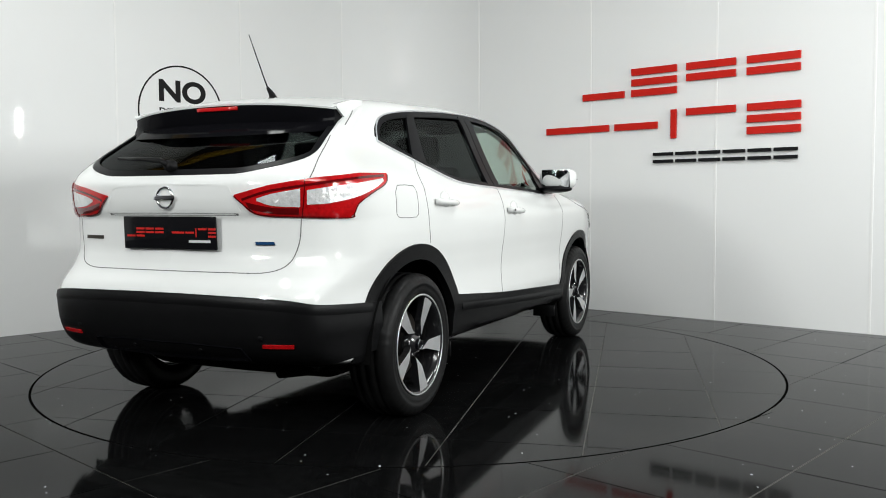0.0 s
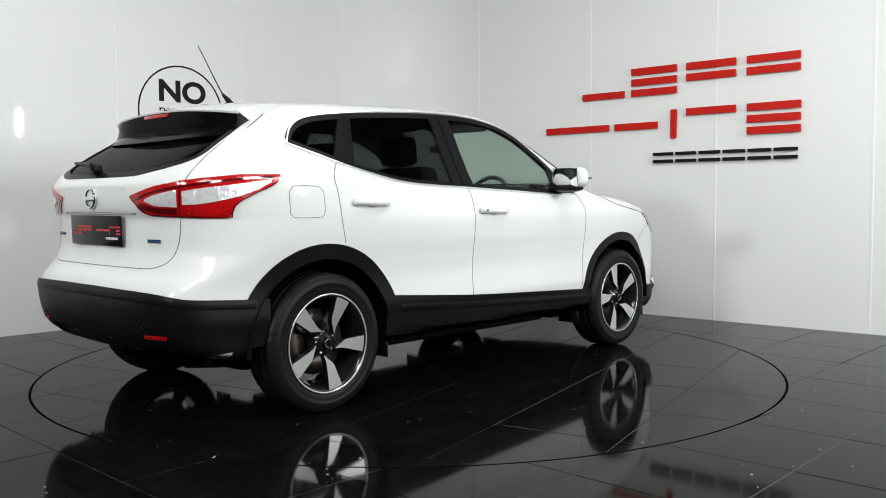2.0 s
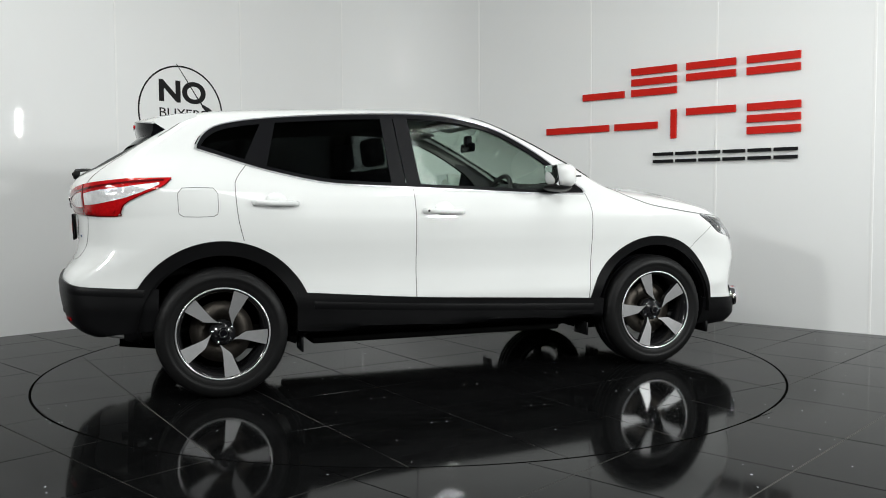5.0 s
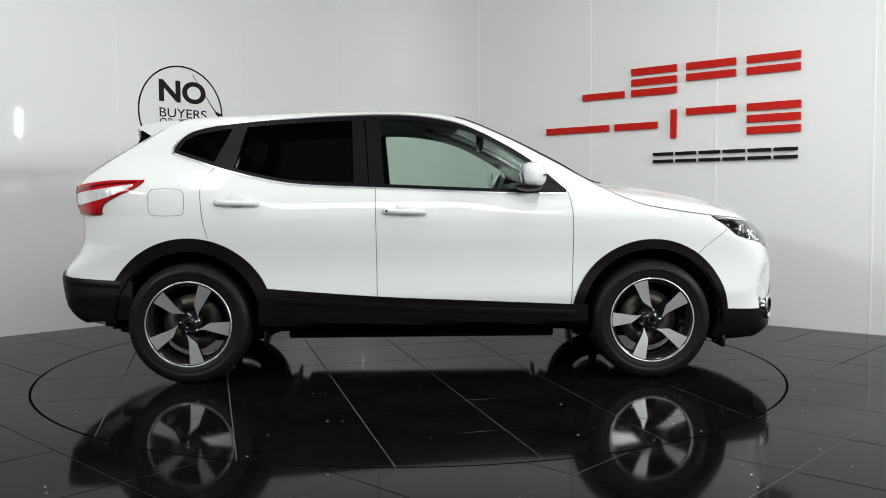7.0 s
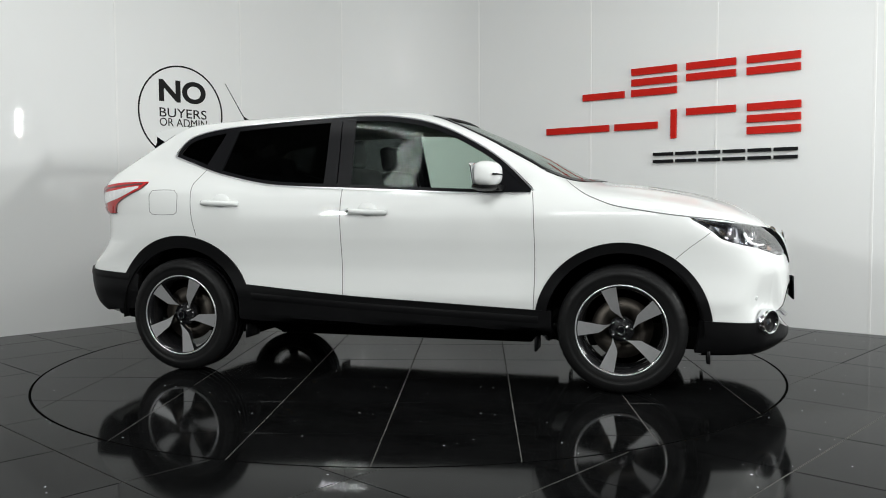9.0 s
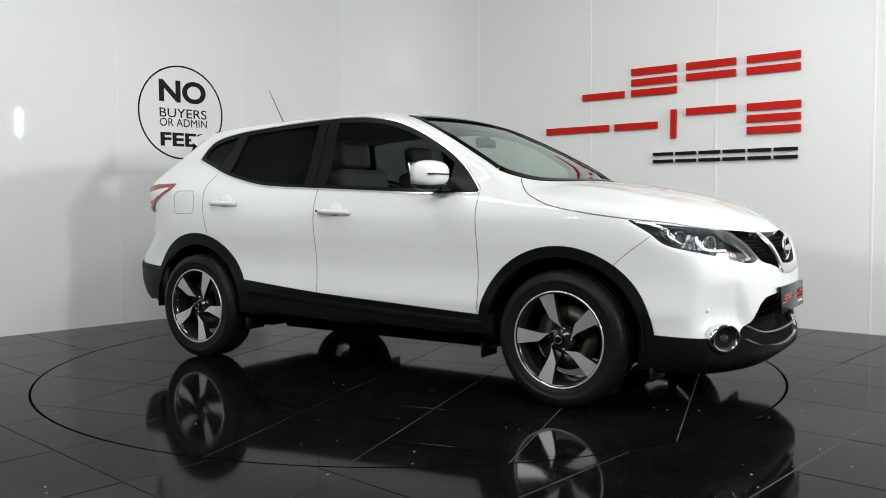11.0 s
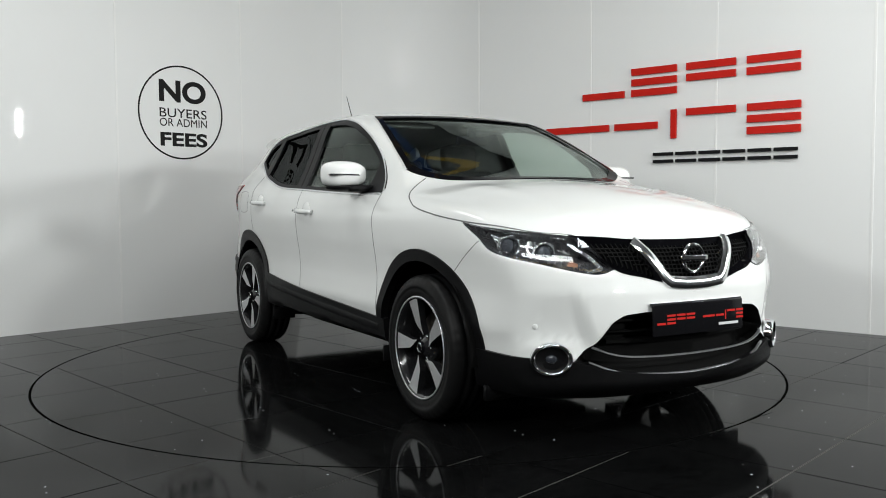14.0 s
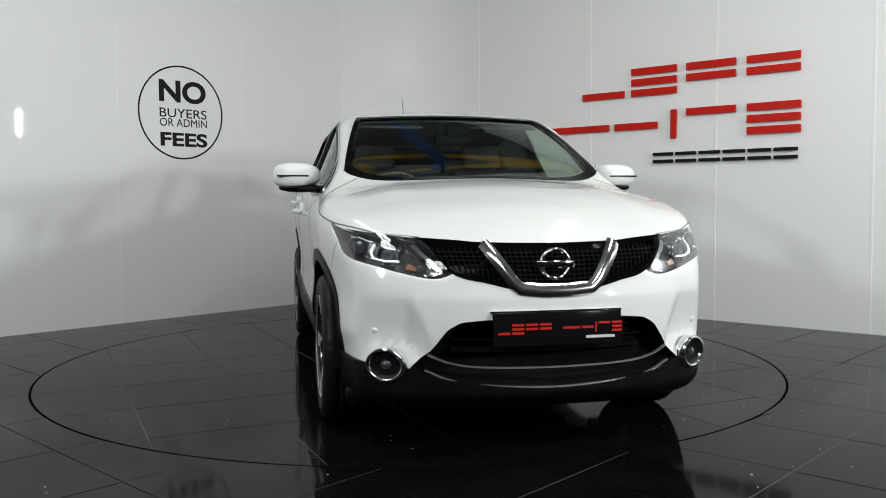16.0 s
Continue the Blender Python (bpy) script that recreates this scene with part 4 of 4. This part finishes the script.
# rear end
TL_TOP = [(22.8, 1.066), (32, 1.106), (43, 1.135), (54.6, 1.157), (66, 1.160)]
TL_LOW = [(22.8, 1.060), (25, 1.030), (29, .985), (39, .974), (51.5, .967), (52.5, .985), (54, 1.03), (59, 1.078), (64, 1.115), (66, 1.152)]
for s in (-1, 1):
    tl = patch("tail_light", "tail", TL_LOW, TL_TOP, RED, off=.006, thick=.02, n=80, m=16, side=s, smooth=False, label="red and clear tail light")
    patch("reversing_lens", "tail", [(40.8, 1.024), (46, 1.030), (53, 1.055), (58, 1.085), (63, 1.122)], [(40.8, 1.083), (46, 1.098), (53, 1.112), (58, 1.124), (63, 1.134)], CLEARLAMP, tl, off=.0085, thick=.01, n=44, m=10, side=s, label="clear lens over bright reflector")
    patch("stop_lens", "tail", [(40, .98), (50.5, .975)], [(40, 1.008), (51.5, 1.012)], RED, tl, off=.0095, thick=.008, n=14, m=6, side=s)
    patch("reversing_lens", "tail", [(29, 1.040), (33, 1.020), (39.3, 1.014)], [(29, 1.050), (33, 1.070), (39.3, 1.090)], CLEARLAMP, tl, off=.0085, thick=.01, n=20, m=8, side=s)
    strip("lamp_rib", "tail", [(25, 1.045), (32, 1.080), (43, 1.110), (54, 1.135), (64, 1.147)], .010, REDDEEP, tl, off=.0078, thick=.01, n=40, side=s, scale=(.015, 1))
    patch("lamp_band", "tail", [(27, 1.005), (33, .988), (39, .984)], [(26, 1.035), (33, 1.012), (39, 1.010)], REDDEEP, tl, off=.0078, thick=.01, n=20, m=6, side=s)
    strip("lamp_divider", "tail", [(39.8, .97), (40.4, 1.128)], .004, REDDEEP, tl, off=.0095, thick=.01, n=16, side=s, scale=(.015, 1))
    strip("lamp_edge", "tail", TL_LOW, .005, REDDEEP, tl, off=.0075, thick=.01, n=60, side=s, scale=(.015, 1))
badge(-2.082, 1.055, -1, .048, car)
# shallow strip whose dark grey paints in the shadow under the tailgate lip
patch("lip_shade_strip", "rear", [(-.37, .978), (0, .978), (.37, .978)], [(-.37, .986), (0, .988), (.37, .986)], SEAMSHADE, off=.002, thick=.01, n=30, m=4, side=1, dish=.006)
strip("tailgate_crease", "rear", [(-.385, .985), (-.35, 1.06), (-.30, 1.105), (0, 1.112), (.30, 1.105), (.35, 1.06), (.385, .985)], .008, PAINT, off=.0012, thick=.005, n=60, side=1)
patch("name_badge", "rear", [(.44, .866), (.575, .866)], [(.44, .882), (.575, .882)], STEEL, off=.004, thick=.006, n=10, m=3, side=1, label="chrome name bar")
blue = patch("badge_plate", "rear", [(-.53, .854), (-.445, .854)], [(-.525, .866), (-.44, .866)], BLUE, off=.005, thick=.008, n=8, m=3, side=1, label="small blue badge with chrome edge")
strip("badge_edge", "rear", [(-.532, .853), (-.443, .853)], .003, CHROME, blue, off=.007, n=6, side=1)


def spoiler():
    n = 41
    ys = np.linspace(-.605, .605, n)
    e = (ys / .605) ** 2
    tip_x, tip_z = -1.735 + .088 * e**2, 1.497 - .035 * e
    xr = -1.425 - .02 * e
    zr = top_height(xr, ys) + .002
    foot_z = 1.352 - .012 * (1 - e)
    foot_x = TAIL(foot_z) + TAIL_PLAN(np.abs(ys)) - .005 + .045 * e**4
    top, low = [], []
    for i, y in enumerate(ys):
        top.append([(xr[i], y, zr[i]), (xr[i] * .66 + tip_x[i] * .34, y, zr[i] * .66 + tip_z[i] * .34 + .008), (xr[i] * .3 + tip_x[i] * .7, y, zr[i] * .3 + tip_z[i] * .7 + .008),
                    (tip_x[i], y, tip_z[i]), (tip_x[i] + .004, y, tip_z[i] - .008)])
        wy = y * .995
        low.append([(tip_x[i] + .004, y * .99, tip_z[i] - .008), (tip_x[i] + .004, y * .99, tip_z[i] - .040), (tip_x[i] * .62 + foot_x[i] * .38 + .040 * (1 - e[i] ** 4), wy, tip_z[i] * .5 + foot_z[i] * .5 - .012),
                    (foot_x[i], wy, foot_z[i]), (foot_x[i] + .03, wy, foot_z[i] + .004), (-1.47, y * .995, zr[i] - .026)])
    for nm, rows, mat, lab in (("spoiler", top, PAINT, "white roof spoiler"), ("spoiler_underside", low, GLOSSBLACK, "gloss black spoiler underside")):
        v = [p for r in rows for p in r]
        k = len(rows[0])
        f = [(i * k + j, i * k + k + j, i * k + k + j + 1, i * k + j + 1) for i in range(n - 1) for j in range(k - 1)]
        f += [tuple(range(k)), tuple((n - 1) * k + j for j in range(k))[::-1]]
        bm = bmesh.new()
        bv = [bm.verts.new(tuple(map(float, p))) for p in v]
        for q in f:
            bm.faces.new([bv[i] for i in q])
        bmesh.ops.recalc_face_normals(bm, faces=bm.faces)
        ob = part(nm, bm, mat, car, lab)
        ob.data.set_sharp_from_angle(angle=radians(50))
        if nm == "spoiler":
            base_ob = ob
    for s in (-1, 1):
        side = [(-1.42, 1.516), (-1.52, 1.508), (-1.642, 1.478), (-1.648, 1.467), (-1.625, 1.452), (-1.580, 1.424), (-1.552, 1.402), (-1.50, 1.37), (-1.40, 1.40)]
        bm = bmesh.new()
        a = [bm.verts.new((x, s * (.612 - .05 * max(0, z - 1.45)), z)) for x, z in side]
        b = [bm.verts.new((x, s * .58, z)) for x, z in side]
        bm.faces.new(a)
        bm.faces.new(b[::-1])
        for i in range(len(a)):
            j = (i + 1) % len(a)
            bm.faces.new((a[i], b[i], b[j], a[j]))
        bmesh.ops.recalc_face_normals(bm, faces=bm.faces)
        part("spoiler_cheek", bm, PAINT, base_ob).data.set_sharp_from_angle(angle=radians(40))
    part("brake_light", box_bm(.014, .24, .018, (-1.733, 0, 1.474), .003), RED, base_ob, "red high brake light")


spoiler()
wiper = part("rear_wiper", tube([(-2.07, 0, 1.20), (-2.06, .05, 1.222), (-2.035, .2, 1.232), (-2.0, .36, 1.240)], .014, 8, .55), PLASTIC, car)
part("pivot", lathe([(.001, .035), (.02, .035), (.028, .02), (.03, 0)], 20, "x", closed=False), PLASTIC, wiper).matrix_basis = Matrix.Translation((-2.04, 0, 1.195)) @ Matrix.Rotation(math.pi, 4, "Z")
aerial = part("aerial", tube([(-1.325, 0, 1.60), (-1.37, 0, 1.67), (-1.485, 0, 1.867)], .0045, 6, .5), PLASTIC, car, "thin black roof aerial")
part("aerial_base", tube([(-1.29, 0, 1.57), (-1.31, 0, 1.597), (-1.34, 0, 1.622)], .022, 10, .35), PLASTIC, aerial)

# door furniture
for s in (-1, 1):
    for door, (hx, hz) in zip(DOOR_R[s], ((-.10, .975), (-1.042, 1.027))):
        p, q = cast("side", np.array([[hx, hz]]), s)
        y = p[0][1]
        pts = [(hx - .115, y + s * .004, hz + .004), (hx - .095, y + s * .028, hz + .005), (hx - .03, y + s * .04, hz + .002), (hx + .05, y + s * .038, hz), (hx + .10, y + s * .022, hz - .002), (hx + .118, y + s * .003, hz - .003)]
        h = part("handle", tube(pts, .0165, 12, .85), PAINT, door, "white pull handle")
        cup = bmesh.new()
        bmesh.ops.create_uvsphere(cup, u_segments=20, v_segments=10, radius=1, matrix=Matrix.Translation((hx + .005, y - s * .006, hz + .012)) @ Matrix.Diagonal((.058, .017, .046, 1)))
        part("handle_cup", cup, PAINT, door)
        if door is DOOR_R[s][0]:
            lk = part("lock", lathe([(.001, .003), (.006, .003), (.007, 0)], 14, "y", closed=False), SEAL, door)
            lk.matrix_basis = Matrix.Translation((hx - .10, y + s * .046, hz + .006)) @ (Matrix() if s > 0 else Matrix.Rotation(math.pi, 4, "Z"))
    # mirror
    mx, my, mz = .612, s * .935, 1.180
    bm = bmesh.new()
    bmesh.ops.create_uvsphere(bm, u_segments=32, v_segments=20, radius=1)
    for v in bm.verts:
        x, y, z = v.co
        sq = lambda t, e: math.copysign(abs(t) ** e, t)
        back = .060 if x < 0 else .080
        v.co = (mx + sq(x, .8) * back, my + s * sq(y, .62) * (.128 - .025 * max(x, 0)), mz + sq(z, .62) * (.070 - .014 * max(y * s, 0) * 1))
    shell_ob = part("mirror", bm, PAINT, car, "white door mirror")
    bm = bmesh.new()
    bmesh.ops.create_uvsphere(bm, u_segments=28, v_segments=14, radius=1, matrix=Matrix.Translation((mx - .01, my - s * .015, mz - .068)) @ Matrix.Diagonal((.075, .115, .026, 1)))
    part("mirror_base", bm, PLASTIC, shell_ob)
    part("mirror_arm", box_bm(.10, .16, .035, (mx + .02, s * .85, mz - .075), .012), PLASTIC, shell_ob)
    part("mirror_glass", box_bm(.008, .20, .118, (mx - .054, my, mz + .002), .003, 2, Matrix.Rotation(radians(-9), 4, "Y") @ Matrix.Rotation(radians(s * 5), 4, "Z")), CHROME, shell_ob)
    part("indicator", box_bm(.03, .17, .009, (mx + .068, my + s * .025, mz - .004), .003), LAMPBLACK, shell_ob, "slim clear indicator")


# wheels
def wheel(x, s, turn):
    """A wheel at the origin in its own space, its face towards side s."""
    hub = part("wheel", lathe([(.222, -.19), (.229, -.02), (.243, -.004), (.246, .004), (.236, .006), (.225, -.006), (.215, -.03), (.205, -.16), (.21, -.19)], 64, "y"), RIMBLACK, car, "black alloy wheel with machined spokes")
    hub.matrix_basis = Matrix.Translation((x, s * .862, HUB_Z)) @ (Matrix() if s > 0 else Matrix.Rotation(math.pi, 4, "Z")) @ Matrix.Rotation(radians(turn), 4, "Y")
    tyre = lathe([(.238, -.19), (.262, -.205), (.30, -.212), (.328, -.203), (.341, -.185), (.345, -.16), (.338, -.157), (.338, -.150), (.345, -.147), (.345, -.112), (.338, -.109), (.338, -.101), (.345, -.098), (.345, -.062), (.338, -.059), (.338, -.052), (.345, -.049), (.344, -.03), (.341, -.016), (.328, .002), (.300, .012), (.286, .0125), (.284, .0105), (.272, .012), (.252, .006), (.238, 0)], 180, "y")
    for v in tyre.verts:
        r = math.hypot(v.co.x, v.co.z)
        t = math.degrees(math.atan2(v.co.z, v.co.x)) % 8
        if r > .326 and (v.co.y > -.03 or v.co.y < -.17):
            v.co.x, v.co.z = v.co.x * (1 - (.006 if t < 2.1 else 0)), v.co.z * (1 - (.006 if t < 2.1 else 0))
    part("tyre", tyre, RUBBER, hub, "black road tyre")
    part("rim_edge", lathe([(.2365, .0058), (.2445, .0052), (.2445, .0085), (.2365, .0088)], 64, "y"), ALLOY, hub, "bright machined rim edge")
    part("brake_disc", lathe([(.06, -.10), (.165, -.10), (.165, -.112), (.06, -.112)], 48, "y"), STEEL, hub)
    part("wheel_centre", lathe([(.001, -.010), (.030, -.012), (.044, -.028), (.066, -.036), (.072, -.10), (.001, -.10)], 40, "y", closed=False), RIMBLACK, hub)
    part("hub_cap", lathe([(.001, .002), (.022, .002), (.028, -.002), (.029, -.02)], 32, "y", closed=False), GLOSSBLACK, hub)
    part("cap_ring", lathe([(.017, .003), (.021, .0045), (.023, .003), (.020, .001)], 32, "y"), CHROME, hub)
    for i in range(5):
        a = 2 * math.pi * i / 5
        # blade: broad at the rim, sweeping to a narrow root
        outline = [(.062, 27), (.076, 19), (.094, 14), (.12, 12), (.16, 11), (.20, 10.4), (.2375, 10.2), (.2375, 0), (.2375, -10.2), (.20, -10.2), (.16, -10), (.12, -10), (.100, -5), (.080, 6), (.066, 18)]
        up, lo = [], []
        for r, t in outline:
            th = a + radians(t)
            sink = -.016 * max(0, 1 - (r - .05) / .19) - .002
            up.append((r * math.cos(th), sink + .003, r * math.sin(th)))
            lo.append((r * math.cos(th) * 1.0, sink - .030, r * math.sin(th)))
        k = len(up)
        bm = bmesh.new()
        bv = [bm.verts.new(p) for p in up + lo]
        bm.faces.new(bv[:k])
        bm.faces.new(bv[k:][::-1])
        for j in range(k):
            bm.faces.new([bv[j], bv[k + j], bv[k + (j + 1) % k], bv[(j + 1) % k]])
        bmesh.ops.recalc_face_normals(bm, faces=bm.faces)
        bmesh.ops.triangulate(bm, faces=[q for q in bm.faces if len(q.verts) > 4])
        sp = part("spoke", bm, ALLOY, hub, "machined silver spoke", smooth=False)
        sp.data.materials.append(RIMBLACK)
        for q in sp.data.polygons:
            q.material_index = 0 if q.normal.y > .35 else 1
        th = a + radians(36)
        nut = part("wheel_nut", lathe([(.001, .004), (.007, .004), (.009, 0), (.009, -.02)], 12, "y", closed=False), CHROME, hub)
        nut.matrix_basis = Matrix.Translation((.054 * math.cos(th), -.030, .054 * math.sin(th)))
    return hub


for x, s, turn in ((1.323, -1, -1), (-1.323, -1, 29), (1.323, 1, 12), (-1.323, 1, 40)):
    wheel(x, s, turn)

# cabin
def cushion(sx, sy, sz, at, tilt=0, round_=.05):
    return box_bm(sx, sy, sz, at, round_, 4, Matrix.Rotation(radians(tilt), 4, "Y"))


for y in (-.37, .37):
    seat = part("front_seat", cushion(.52, .50, .16, (.05, y, .60)), SEATMAT, car, "dark cloth front seat")
    part("backrest", cushion(.15, .48, .62, (-.27, y, .93), -14), SEATMAT, seat)
    part("headrest", cushion(.09, .27, .17, (-.375, y, 1.33), -8, .035), SEATMAT, seat)
    for d in (-.05, .05):
        part("headrest_post", tube([(-.36, y + d, 1.18), (-.372, y + d, 1.28)], .006, 8), CHROME, seat)
bench = part("rear_seat", cushion(.50, 1.24, .16, (-.80, 0, .66)), SEATMAT, car, "dark cloth rear bench")
part("backrest", cushion(.15, 1.22, .58, (-1.12, 0, .94), -18), SEATMAT, bench)
for y in (-.40, .40):
    part("headrest", cushion(.09, .26, .15, (-1.235, y, 1.28), -10, .03), SEATMAT, bench)
dash = part("dashboard", box_bm(.46, 1.36, .22, (.78, 0, .97), .06, 4), TRIMMAT, car)
part("binnacle", box_bm(.22, .40, .10, (.62, -.37, 1.09), .04, 4), TRIMMAT, dash)
part("console", box_bm(.9, .22, .40, (.35, 0, .68), .03, 3), TRIMMAT, car)
sw = part("steering_wheel", lathe([(.185 + .015 * math.cos(t), .015 * math.sin(t)) for t in np.linspace(0, 2 * math.pi, 10, endpoint=False)], 40, "x"), TRIMMAT, car)
sw.matrix_basis = Matrix.Translation((.44, -.37, 1.02)) @ Matrix.Rotation(radians(22), 4, "Y")
part("wheel_boss", box_bm(.05, .34, .09, (.01, 0, -.01), .02, 3), TRIMMAT, sw)
vm = part("interior_mirror", box_bm(.03, .22, .06, (.40, 0, 1.395), .014, 3), GLOSSBLACK, car)
part("mirror_stalk", box_bm(.05, .05, .07, (.40, 0, 1.440), .012, 2), GLOSSBLACK, vm)
for y in (-.36, .36):
    part("sun_visor", box_bm(.17, .42, .02, (.13, y, 1.500), .008, 2, Matrix.Rotation(radians(12), 4, "Y")), TRIMMAT, car)
for pts in ([(1.10, -.36, 1.135), (1.06, -.1, 1.155), (1.04, .20, 1.158)], [(1.12, .28, 1.138), (1.05, .5, 1.125), (.96, .64, 1.122)]):
    part("front_wiper", tube(pts, .009, 8, .6), PLASTIC, car)

# beneath
for s in (-1, 1):
    part("mud_flap", box_bm(.012, .16, .08, (.86, s * .75, .245), .003, 1), PLASTIC, car)
    part("mud_flap", box_bm(.012, .16, .08, (-.90, s * .75, .255), .003, 1), PLASTIC, car)
    part("air_deflector", box_bm(.02, .18, .07, (1.77, s * .70, .205), .004, 1), PLASTIC, car)
part("exhaust", tube([(-1.2, -.40, .26), (-1.65, -.42, .255), (-1.84, -.42, .265)], .055, 14, .45), UNDER, car)
part("floor_pan", box_bm(1.6, 1.15, .05, (0, 0, .238), .015, 2), UNDER, car)
part("rear_axle", tube([(-1.323, -.72, .30), (-1.28, -.3, .27), (-1.28, .3, .27), (-1.323, .72, .30)], .045, 12), UNDER, car)


car.scale = (CAR_SIZE,) * 3


def motions():
    rows = []
    for t in range(0, 17, 2):
        rows.append((t, 62.5 - 8.905 * t))
    shift = Matrix.Translation((.049, .170, 0))
    walk(turntable, [(t, Matrix.Translation(PIVOT) @ Matrix.Rotation(radians(a), 4, "Z")) for t, a in rows])
    walk(car, [(t, Matrix.Translation(PIVOT) @ Matrix.Rotation(radians(a), 4, "Z") @ shift) for t, a in rows])


motions()
